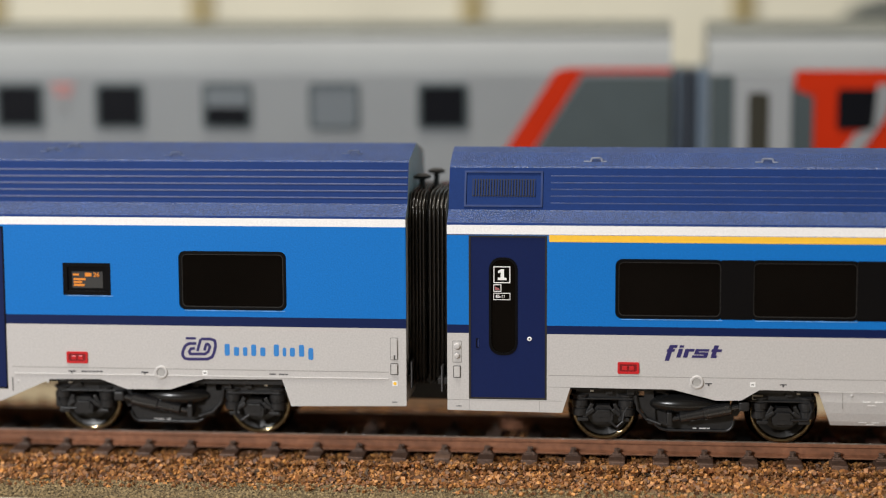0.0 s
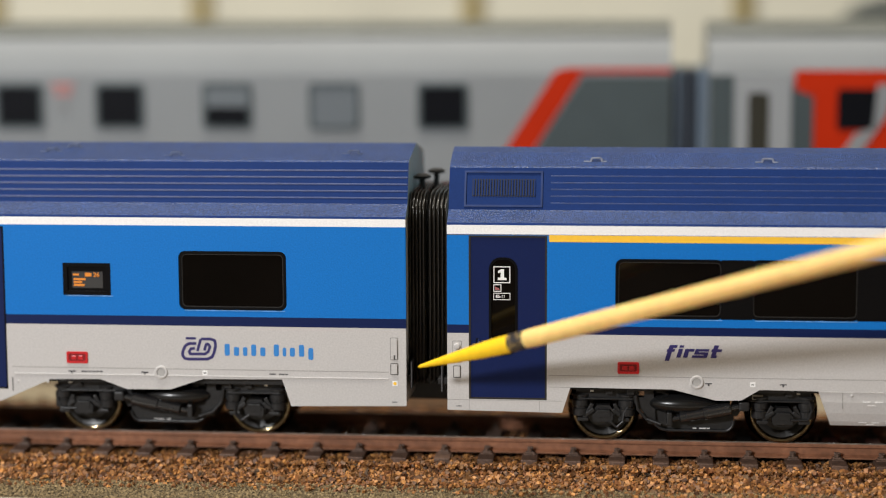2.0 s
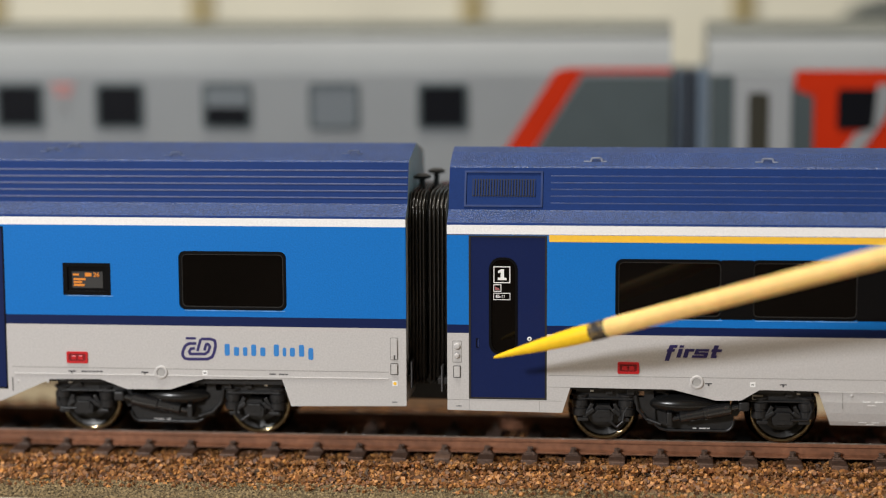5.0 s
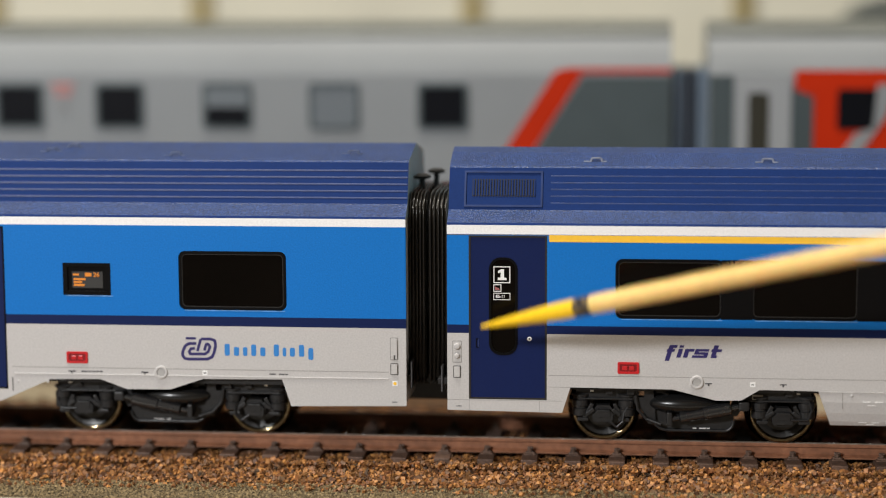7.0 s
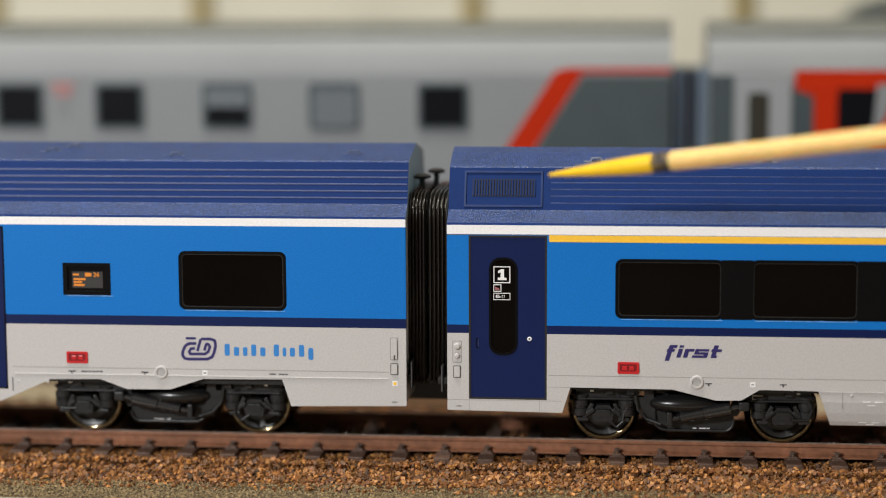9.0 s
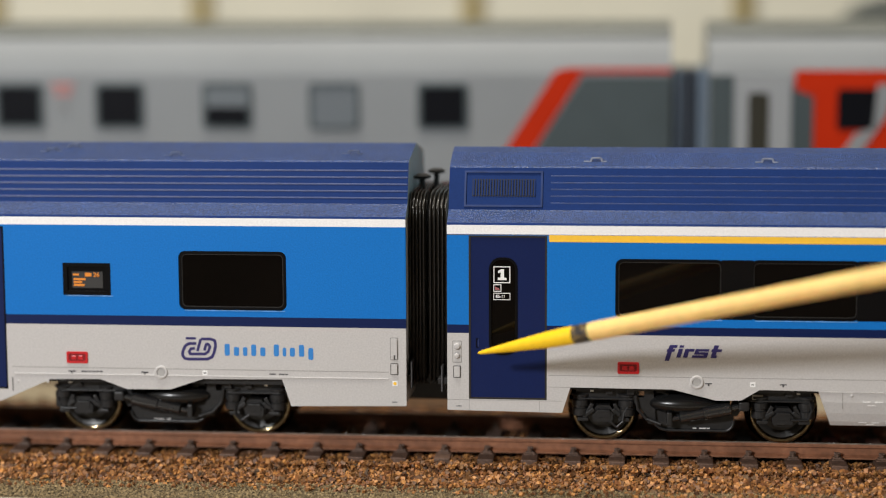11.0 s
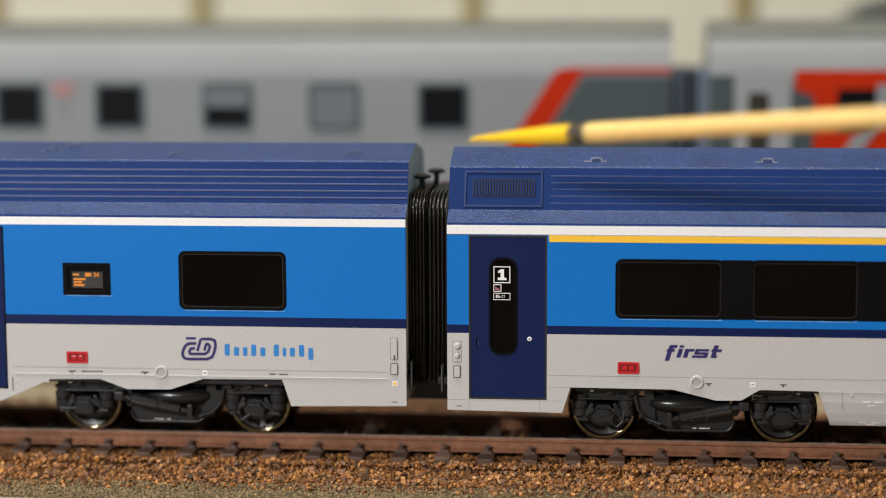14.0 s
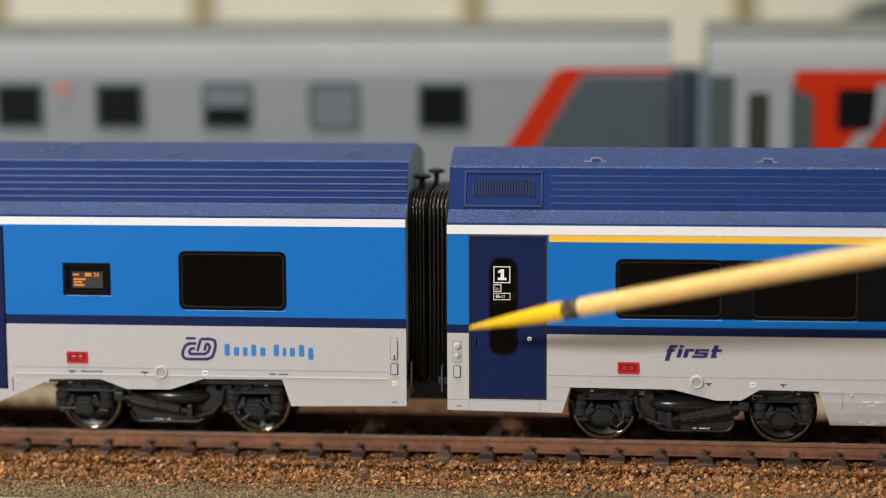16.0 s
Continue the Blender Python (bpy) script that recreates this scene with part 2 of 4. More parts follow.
def extrude_x(profile, x0, x1, cuts=1):
    """A closed y-z outline drawn along x."""
    bm = bmesh.new()
    rows = [[bm.verts.new((x0 + (x1 - x0) * k / cuts, y, z)) for y, z in profile] for k in range(cuts + 1)]
    n = len(profile)
    for p, q in zip(rows, rows[1:]):
        for i in range(n):
            bm.faces.new((p[i], p[(i + 1) % n], q[(i + 1) % n], q[i]))
    bm.faces.new(rows[0])
    bm.faces.new(rows[-1][::-1])
    return bm


def lettering(name, text, x, z, height, y, material, parent, shear=0.0, width=1.0, bold=0.0):
    """Raised print of a word in the built-in font, its lower left corner at x, z."""
    cu = bpy.data.curves.new(name, "FONT")
    cu.body, cu.size, cu.shear, cu.offset, cu.extrude = text, 1.0, shear, bold, 0.0
    tmp = bpy.data.objects.new(name, cu)
    scene.collection.objects.link(tmp)
    bpy.context.view_layer.update()
    me = bpy.data.meshes.new_from_object(tmp.evaluated_get(bpy.context.evaluated_depsgraph_get()))
    bpy.data.objects.remove(tmp)
    bm = bmesh.new()
    bm.from_mesh(me)
    lo = Vector((min(v.co.x for v in bm.verts), min(v.co.y for v in bm.verts)))
    hi = Vector((max(v.co.x for v in bm.verts), max(v.co.y for v in bm.verts)))
    k = height / (hi.y - lo.y)
    for v in bm.verts:
        v.co = Vector((x + (v.co.x - lo.x) * k * width, y, z + (v.co.y - lo.y) * k))
    r = bmesh.ops.extrude_face_region(bm, geom=bm.faces[:])
    for v in r["geom"]:
        if isinstance(v, bmesh.types.BMVert):
            v.co.y -= 0.03
    return part(name, bm, material, parent)


# ---- the layout board, its ground and the room around ----
FACE = -16.2
board = tagged(part("ground", box(-330, 330, -40, 420, -30, -5.6), M_SAND), "olive sand ground sheet of the model layout", "ground", kind="structure")
tagged(part("board_edge_trim", box(-330, 330, -50, -33.2, -30, -5.3, bevel=0.4), M_TRIM), "pale painted edge strip of the layout board", "trim", kind="structure")
table = thing("table", (0, 175, -750), "brown wooden table that carries the layout", "table")
part("tabletop", box(-480, 480, -140, 480, -52, -30.2, bevel=2), M_TABLE, table)
for x in (-450, 450):
    for y in (-110, 450):
        part("leg", box(x - 22, x + 22, y - 22, y + 22, -750, -51, bevel=2), M_TABLE, table)
tagged(part("floor", box(-1100, 1100, -1250, 900, -800, -750), M_FLOOR), "brown wooden room floor", "floor", kind="structure")
tagged(part("ceiling", box(-1100, 1100, -1250, 900, 1850, 1900), M_ROOM), "plain pale room ceiling", "ceiling", kind="structure")
tagged(part("wall_north", box(-1100, 1100, 900, 950, -750, 1850), M_ROOM), "plain pale plaster wall", "wall", kind="structure")
tagged(part("wall_south", box(-1100, 1100, -1300, -1250, -750, 1850), M_ROOM), "plain pale plaster wall", "wall", kind="structure")
tagged(part("wall_east", box(1100, 1150, -1250, 900, -750, 1850), M_ROOM), "plain pale plaster wall", "wall", kind="structure")
tagged(part("wall_west", box(-1150, -1100, -1250, 900, -750, 1850), M_ROOM), "plain pale plaster wall", "wall", kind="structure")
tagged(part("ballast_bed", extrude_x([(-21.5, -5.7), (-15.3, -4.2), (15.5, -4.2), (33.5, -5.0), (34.5, -5.7)], -330, 330), M_BED),
       "brown bed of the ballast under the track", "ballast", kind="structure")


for x0, x1 in ((-330, -56), (60, 330)):
    tagged(part("ground_strip", box(x0, x1, 34.6, 51.9, -5.7, -4.5, bevel=0.3), M_SHOULDER), "beige sand patch between the two tracks", "ground", kind="structure")
tagged(part("ground_strip", box(-55.9, 59.9, 34.6, 51.9, -5.7, -4.55, bevel=0.3), M_BED), "brown earth between the two tracks", "ground", kind="structure")


def scatter(name, n, x0, x1, y0, y1, height, size, material, label, seed, sides=8):
    """Many small angular stones in one mesh, lying on the surface height(y)."""
    rng = np.random.default_rng(seed)
    if sides == 8:
        base = np.array([(x, y, z) for x in (-1, 1) for y in (-1, 1) for z in (-1, 1)], float) * 0.62
        faces = [(0, 1, 3, 2), (4, 6, 7, 5), (0, 4, 5, 1), (2, 3, 7, 6), (0, 2, 6, 4), (1, 5, 7, 3)]
    else:
        base = np.array([(1, 0, 0), (-1, 0, 0), (0, 1, 0), (0, -1, 0), (0, 0, 1), (0, 0, -1)], float)
        faces = [(0, 2, 4), (2, 1, 4), (1, 3, 4), (3, 0, 4), (2, 0, 5), (1, 2, 5), (3, 1, 5), (0, 3, 5)]
    k = len(base)
    c = np.stack([rng.uniform(x0, x1, n), rng.uniform(y0, y1, n), np.zeros(n)], 1)
    c[:, 2] = [height(y) for y in c[:, 1]]
    c[:, 2] += rng.uniform(-0.25, 0.3, n) * size
    q = rng.normal(size=(n, 4))
    q /= np.linalg.norm(q, axis=1)[:, None]
    w, x, y, z = q.T
    rot = np.stack([np.stack([1 - 2 * (y * y + z * z), 2 * (x * y - z * w), 2 * (x * z + y * w)], -1),
                    np.stack([2 * (x * y + z * w), 1 - 2 * (x * x + z * z), 2 * (y * z - x * w)], -1),
                    np.stack([2 * (x * z - y * w), 2 * (y * z + x * w), 1 - 2 * (x * x + y * y)], -1)], 1)
    s = (0.3 + 0.85 * rng.random((n, 1, 1)) ** 1.4) * size * rng.uniform(0.6, 1.1, (n, 1, 3)) * 0.62
    v = base[None] * s * (1 + rng.uniform(-0.3, 0.3, (n, k, 3)))
    v = np.einsum("nij,nkj->nki", rot, v) + c[:, None, :]
    v = v.reshape(-1, 3) * MM
    allf = [tuple(i * k + a for a in f) for i in range(n) for f in faces]
    me = bpy.data.meshes.new(name)
    me.from_pydata(v.tolist(), [], allf)
    me.materials.append(material)
    return tagged(new(name, me), label, "gravel", kind="stuff")


def bed_height(y):
    if y < -15.5:
        return -3.7 - (-15.5 - y) * 0.33
    return -3.75 if y < 15.5 else -3.7 - (y - 15.5) * 0.05


scatter("ballast_stones", 24000, -105, 105, -20.8, -8.0, bed_height, 0.92, M_STONE, "rust-brown crushed ballast stones beside the rail", 1)
scatter("ballast_stones_dark", 700, -105, 105, -21.5, -8.0, bed_height, 1.1, M_STONE_D, "dark brown ballast stones among the rusty ones", 2)
scatter("ballast_stones_inner", 7000, -105, 105, -8.0, 34.5, bed_height, 1.08, M_STONE, "rust-brown ballast stones between and behind the rails", 3)
scatter("sand_grain_cover", 30000, -100, 100, -33.0, -19.6, lambda y: -5.55, 0.42, M_GRAIN, "fine olive sand grains scattered over the ground", 4, sides=6)

scatter("ballast_stones_upper", 5200, -105, 105, -17.2, -10.6, lambda y: -3.15, 0.85, M_STONE, "loose ballast stones heaped against the sleepers", 7)
scatter("stray_stones", 1500, -105, 105, -25.5, -20.0, lambda y: -5.4, 0.75, M_STONE, "stray rust-brown stones lying on the sand", 5)

scatter("dust_specks", 170, -105, 105, -9.1, -8.3, lambda y: 0.0, 0.2, M_WHITE, "pale dust specks lying on the rail head", 6, sides=6)

# ---- track ----
track = thing("railway_track", (0, 0, -3.6), "model railway track with rusty rails on brown sleepers", "railway track")
RAIL_PROFILE = [(-0.42, 0.0), (0.42, 0.0), (0.48, -0.12), (0.48, -0.55), (0.17, -0.75), (0.17, -1.75), (0.95, -2.1),
                (0.95, -2.35), (-0.95, -2.35), (-0.95, -2.1), (-0.17, -1.75), (-0.17, -0.75), (-0.48, -0.55), (-0.48, -0.12)]
for side in (-1, 1):
    rail = part("rail", extrude_x([(y + side * 8.72, z - 0.02) for y, z in RAIL_PROFILE], -330, 330), M_RAIL, track, "rust-brown rail with a worn head")
    part("rail_head", box(-330, 330, side * 8.72 - 0.4, side * 8.72 + 0.4, -0.1, 0.0), M_RAILTOP, rail, "bright worn running surface")


def sleeper_mesh():
    bm = add_box(bmesh.new(), -1.3, 1.3, -14.5, 14.5, -4.6, -2.37, bevel=0.12)
    me = bpy.data.meshes.new("sleeper")
    for v in bm.verts:
        v.co *= MM
    bm.to_mesh(me)
    bm.free()
    me.materials.append(M_SLEEPER)
    bm = bmesh.new()
    for s in (-1, 1):
        for k in (-1, 1):
            yy = s * 8.72 + k * 1.25
            add_box(bm, -0.75, 0.75, yy - 0.55, yy + 0.55, -2.4, -1.9, bevel=0.15)
            add_box(bm, -0.5, 0.5, yy - 0.3 - 0.25 * k, yy + 0.3 - 0.25 * k, -2.0, -1.2, bevel=0.14)
            add_lathe(bm, [(0, 0.34), (0.5, 0.34), (0.62, 0.2)], Matrix.Translation((0.0, yy + 0.25 * k, -1.95)) @ Matrix.Rotation(radians(-90), 4, "Y"), 6)
        add_box(bm, -1.0, 1.0, s * 8.72 - 2.2, s * 8.72 + 2.2, -2.4, -2.2, bevel=0.05)
    for v in bm.verts:
        v.co *= MM
    fm = bpy.data.meshes.new("rail_fastener")
    bm.to_mesh(fm)
    bm.free()
    fm.materials.append(M_SLEEPER)
    return me, fm


SLEEPER, FASTENER = sleeper_mesh()
for i in range(-40, 41):
    s = new("sleeper", SLEEPER)
    s.parent = track
    s.location = ((-0.55 + 7.105 * i) * MM, 0, 3.6 * MM)
    f = new("rail_fastener", FASTENER)
    f.parent = s


# ---- bogies ----
def bogie(car, cx, flip):
    """A two-axle bogie under a coach; flip: the damper slopes the other way."""
    k = -1 if flip else 1
    X = lambda a: cx + k * a
    span = lambda a, b: (min(X(a), X(b)), max(X(a), X(b)))
    bm = bmesh.new()
    for s in (-1, 1):
        y0, y1 = (-13.2, -11.6) if s < 0 else (11.6, 13.2)
        near = [(-19.0, 8.1), (-18.6, 9.75), (-8.6, 9.75), (-6.7, 8.5), (-5.6, 5.4), (-7.0, 5.2), (-8.7, 7.75), (-18.4, 7.75)]
        add_prism(bm, [(X(a), z) for a, z in near], y0, y1)
        far_beam = [(18.9, 8.0), (18.6, 9.75), (6.4, 9.75), (5.9, 4.0), (7.0, 3.9), (7.9, 5.6), (9.9, 7.7), (18.4, 7.7)]
        slot = [(7.8, 8.05), (8.75, 8.05), (8.75, 9.1), (7.8, 9.1)]
        pb = panel([(X(a), z) for a, z in far_beam], [[(X(a), z) for a, z in slot]], y0, y1)
        tmp = bpy.data.meshes.new("beam")
        pb.to_mesh(tmp)
        pb.free()
        bm.from_mesh(tmp)
        # flanged lower edge of the beams and the pan with its rounded corner
        for a0, a1 in ((-18.5, -8.9), (9.7, 18.5)):
            add_box(bm, *span(a0, a1), s * 13.45 - 0.25, s * 13.45 + 0.25, 7.68, 7.95, bevel=0.08)
        turn_in = [(6.6 - 2.6 + 2.6 * math.cos(radians(a)), 5.3 - 2.6 * math.sin(radians(a))) for a in range(0, 91, 15)]
        heel = [(-5.0 - 1.5 * math.sin(radians(a)), 4.3 - 1.6 * math.cos(radians(a))) for a in range(0, 91, 15)]
        pan = [(-6.6, 6.2), (6.6, 6.2)] + turn_in + heel
        add_prism(bm, [(X(a), z) for a, z in pan], s * 12.0, s * 12.6)
        rim = [(6.6, 7.4)] + turn_in + heel
        for (a, z), (b, w) in zip(rim, rim[1:]):
            add_lathe(bm, [(-0.1, 0.24), ((Vector((a, 0, z)) - Vector((b, 0, w))).length + 0.1, 0.24)], along((X(a), s * 12.9, z), (X(b), s * 12.9, w)), 8)
        arch = [(4.6 - 3.4 * math.sin(radians(a)), 9.2 - 4.0 * (1 - math.cos(radians(a)))) for a in range(0, 91, 18)]
        for (a, z), (b, w) in zip(arch, arch[1:]):
            add_lathe(bm, [(-0.1, 0.3), ((Vector((a, 0, z)) - Vector((b, 0, w))).length + 0.1, 0.3)], along((X(a + 1.2), s * 13.1, z), (X(b + 1.2), s * 13.1, w)), 8)
    add_box(bm, *span(-6.0, 7.4), -12.1, 12.1, 3.2, 8.8, bevel=0.8)
    frame_ob = part("bogie", bm, M_BLACK, car, "black plastic bogie frame")
    for ax in (-14.35, 14.35):
        for s in (-1, 1):
            w = Matrix.Translation((X(ax), s * 7.4, 5.28)) @ Matrix.Rotation(radians(90 * s), 4, "Z")
            wheel = part("wheel", add_lathe(bmesh.new(), [(-0.9, 5.9), (-0.2, 5.95), (0.1, 5.3), (1.6, 5.27), (1.85, 5.2), (2.03, 5.05), (2.12, 4.92), (1.9, 4.3), (0.6, 4.3)], w, 64), M_TREAD, frame_ob, "bright metal wheel tyre", smooth=True)
            part("wheel_disc", add_lathe(bmesh.new(), [(1.0, 4.29), (1.88, 4.29), (1.7, 3.8), (1.4, 3.2), (1.4, 1.6), (2.3, 1.4), (2.3, 0.4)], w, 32), M_WHEEL, frame_ob, "dark wheel disc")
            box_pts = [(X(ax) + a, z) for a, z in ((-1.7, 4.1), (-1.1, 3.7), (1.1, 3.7), (1.7, 4.1), (1.9, 5.6), (1.0, 6.7), (-1.0, 6.7), (-1.9, 5.6))]
            bm = prism(box_pts, s * 13.4, s * 10.2)
            add_prism(bm, [(X(ax) + a * 0.5, 5.4 + (z - 5.2) * 0.42) for a, z in ((-2.0, 4.0), (2.0, 4.0), (2.3, 5.6), (1.4, 6.9), (-1.4, 6.9), (-2.3, 5.6))], s * 14.2, s * 13.3)
            cap = [(X(ax) + a, z) for a, z in ((-1.45, 4.1), (1.45, 4.1), (1.6, 5.3), (0.95, 6.15), (-0.95, 6.15), (-1.6, 5.3))]
            add_prism(bm, cap, s * 14.0, s * 13.2)
            add_box(bm, X(ax) - 1.05, X(ax) + 1.05, s * 14.15 - 0.12, s * 14.15 + 0.12, 5.75, 6.05, bevel=0.06)
            for t in (-1, 1):
                add_box(bm, X(ax) + t * 2.1 - 0.75, X(ax) + t * 2.1 + 0.75, s * 13.6 - 0.3, s * 13.6 + 0.3, 5.4, 6.0, bevel=0.12, turn=Matrix.Rotation(radians(38 * t), 3, "Y"))
                add_box(bm, X(ax) + t * 3.3 - 0.9, X(ax) + t * 3.3 + 0.9, s * 13.3 - 0.5, s * 13.3 + 0.5, 4.1, 4.7, bevel=0.15)
                add_box(bm, X(ax) + t * 2.5 - 0.3, X(ax) + t * 2.5 + 0.3, s * 13.3 - 0.35, s * 13.3 + 0.35, 4.0, 7.2, bevel=0.12, turn=Matrix.Rotation(radians(-28 * t), 3, "Y"))
            part("axle_box", bm, M_BLACK, frame_ob)
            for t in (-1, 1):
                m = Matrix.Translation((X(ax) + t * 3.7, s * 12.6, 4.9)) @ Matrix.Rotation(radians(-90), 4, "Y")
                bm = add_lathe(bmesh.new(), [(0, 1.0), (0.15, 1.35), (1.2, 1.35), (1.3, 1.15), (1.6, 1.15), (1.7, 1.35), (2.6, 1.35), (2.75, 1.1), (3.2, 1.1), (3.3, 1.45), (3.6, 1.45)], m, 20)
                part("primary_spring", bm, M_BLACK, frame_ob)
        part("axle", rod((X(ax), -8.5, 5.28), (X(ax), 8.5, 5.28), 0.9), M_WHEEL, frame_ob)
    for s in (-1, 1):
        bm = bmesh.new()
        bmesh.ops.create_uvsphere(bm, u_segments=32, v_segments=16, radius=1)
        for v in bm.verts:
            v.co = Vector((X(1.4) + v.co.x * 6.0, s * 12.0 + v.co.y * 3.2, 7.15 + v.co.z * 1.9))
        part("air_spring", bm, M_GLOSS, frame_ob, "glossy black air spring bellows", smooth=True)
        yd = s * 14.3
        a, b = Vector((X(-7.2), yd, 7.0)), Vector((X(3.4), yd, 4.8))
        m = along(a, b)
        bm = add_lathe(bmesh.new(), [(0, 0.5), (1.2, 0.5), (1.25, 1.0), (1.5, 1.1), (5.6, 1.1), (5.7, 0.85), (9.4, 0.85), (9.6, 0.45), (10.8, 0.45)], m, 20)
        part("yaw_damper", bm, M_DAMP, frame_ob, "slanting black yaw damper")
        bm = box(*span(-8.9, -7.2), yd - 0.8, yd + 1.4, 6.4, 8.0, bevel=0.35)
        add_box(bm, *span(3.3, 4.2), yd - 0.7, yd + 1.2, 3.8, 6.0, bevel=0.25)
        part("damper_bracket", bm, M_BLACK, frame_ob)
    yf = -13.6
    wire("cable", [(X(9.2), yf, 8.4), (X(8.8), yf, 6.2), (X(7.4), yf, 4.6), (X(5.2), yf - 0.5, 3.9)], 0.28, M_BLACK, frame_ob)
    wire("cable", [(X(10.0), yf, 7.4), (X(11.0), yf - 0.2, 5.6), (X(11.2), yf - 0.4, 4.2), (X(12.2), yf - 0.4, 3.3), (X(13.4), yf - 0.3, 4.2)], 0.2, M_BLACK, frame_ob)
    wire("cable", [(X(-18.3), yf, 8.2), (X(-18.8), yf - 0.2, 6.4), (X(-18.2), yf - 0.4, 4.9), (X(-15.6), yf - 0.5, 4.9)], 0.2, M_BLACK, frame_ob)
    bm = bmesh.new()
    for a in (-15.2, 10.0, 13.4):
        add_box(bm, X(a) - 0.6, X(a) + 0.6, -14.0, -13.0, 8.6, 9.9, bevel=0.15)
    part("bracket", bm, M_BLACK, frame_ob)
    for a in (-14.0, 14.0):
        part("bracket", panel([(X(a) + u, z) for u, z in ((-0.95, 9.6), (0.95, 9.6), (0.8, 10.9), (-0.8, 10.9))], [[(X(a) + u, z) for u, z in ((-0.4, 9.85), (0.4, 9.85), (0.4, 10.5), (-0.4, 10.5))]], -13.5, -13.0), M_BLACK, frame_ob)
    for a in (-16.7, 16.2):
        part("white_mark", box(X(a) - 0.28, X(a) + 0.28, -13.32, -13.1, 8.9, 9.3), M_WHITE, frame_ob, "small white printed mark")
    # Added cream patch in place of bright background showing past the beam.
    if flip:
        part("beam_label", box(*span(-11.1, -9.4), -13.5, -13.3, 7.98, 8.85, bevel=0.05), M_TRIM, frame_ob, "small cream patch standing in for lit ground behind the beam")
    bm = bmesh.new()
    for a, w in ((-2.5, 0.5), (-1.6, 1.1), (-0.3, 0.6)):
        add_box(bm, X(a) - w / 2, X(a) + w / 2, -13.0, -12.6, 3.02, 3.12)
    part("printed_line", bm, M_WHITE, frame_ob, "tiny unreadable white print")
    return frame_ob


# ---- coaches ----
def window(car, x0, x1, z0, z1, r, glass, label, rim=0.5):
    """A pane in its opening with a black rubber rim."""
    pane = part("window", prism(rounded(x0 + 0.05, x1 - 0.05, z0 + 0.05, z1 - 0.05, r), FACE + 0.22, FACE + 0.6), glass, car, label)
    part("window_frame", ring(rounded(x0 + 0.1, x1 - 0.1, z0 + 0.12, z1 - 0.04, r), rounded(x0 + rim, x1 - rim, z0 + rim, z1 - rim, max(r - rim * 0.6, 0.2)), FACE + 0.04, FACE + 0.3), M_RUBBER, pane, "black rubber window frame")
    # Added strip: the light caught by the opening's lower edge, as colour.
    part("window_lip", box(x0 + 0.9, x1 - 0.25, FACE - 0.035, FACE + 0.05, z0 - 0.13, z0 - 0.02, bevel=0.02), M_LIT_EDGE, pane, "pale strip for the lit lower edge")
    a = rim - 0.02
    part("window_bead", ring(rounded(x0 + a, x1 - a, z0 + a, z1 - a, max(r - a * 0.6, 0.2)), rounded(x0 + a + 0.14, x1 - a - 0.14, z0 + a + 0.14, z1 - a - 0.14, max(r - a * 0.6 - 0.1, 0.15)), FACE + 0.1, FACE + 0.3), M_BEAD, pane)
    return pane


def roof_profile(dz, crown, fall):
    half = [(16.15, 36.9), (15.9, 37.35), (13.3, 38.95), (13.15, 39.15), (10.75, 45.65), (10.45, 45.95)]
    left = [(-y, z + dz) for y, z in half]
    right = [(y, z + dz) for y, z in half[::-1]]
    return left + [(crown[0] - 3.2, crown[1] + dz - 0.62), (crown[0], crown[1] + dz), (fall[0], fall[1] + dz)] + right


def coach(name, x0, x1, dz, skirt, holes, livery_mat, label, crown, fall):
    """The shell shared by both coaches: two side walls with openings, ends, floor and roof."""
    car = thing(name, ((x0 + x1) / 2, 0, 0), label, "model coach", group="coaches of the blue train")
    part("side_wall", panel(skirt, holes, FACE, FACE + 0.9), livery_mat, car)
    part("side_wall", prism([(x0, 8.5), (x1, 8.5), (x1, 37.0 + dz), (x0, 37.0 + dz)], 15.3, 16.2), livery_mat, car)
    part("floor_pan", box(x0 + 0.3, x1 - 0.3, -15.2, 15.2, 9.6, 11.0), M_BLACK, car)
    for xe in (x0 + 0.05, x1 - 0.95):
        part("end_wall", box(xe, xe + 0.9, -15.25, 15.25, 7.0, 37.0 + dz), M_GREY, car)
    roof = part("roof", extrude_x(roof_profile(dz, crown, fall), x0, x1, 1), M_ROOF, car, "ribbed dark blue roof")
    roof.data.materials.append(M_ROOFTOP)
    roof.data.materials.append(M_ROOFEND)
    # Upward faces take the lightened paint, end faces the paler one.
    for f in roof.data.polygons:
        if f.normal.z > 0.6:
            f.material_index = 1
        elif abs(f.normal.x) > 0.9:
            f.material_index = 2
    return car


def slope(z, dz, out=0.0):
    """Depth of the roof's steep band at height z."""
    t = (z - dz - 39.15) / (45.65 - 39.15)
    return -13.15 + 2.4 * t - out


def rib(car, z, dz, x0, x1, paint, h=0.16, w=0.19):
    z -= (slope(z, dz) + 12.5) * 0.097
    y = slope(z, dz)
    n = Vector((0, -0.938, 0.346))
    u = Vector((0, 0.346, 0.938))
    p = Vector((0, y, z))
    pts = [p + u * w * math.cos(radians(a)) + n * (h * math.sin(radians(a)) - 0.06) for a in range(0, 181, 30)]
    part("roof_rib", extrude_x([(q.y, q.z) for q in pts], x0, x1), paint, car)


M_WORNBLUE = mat("worn_blue_bracket_paint", (0.075, 0.10, 0.18), 0.45, grain=0.6)
M_STEP = mat("grey_step_edge", (0.07, 0.07, 0.075), 0.5, grain=0.4)
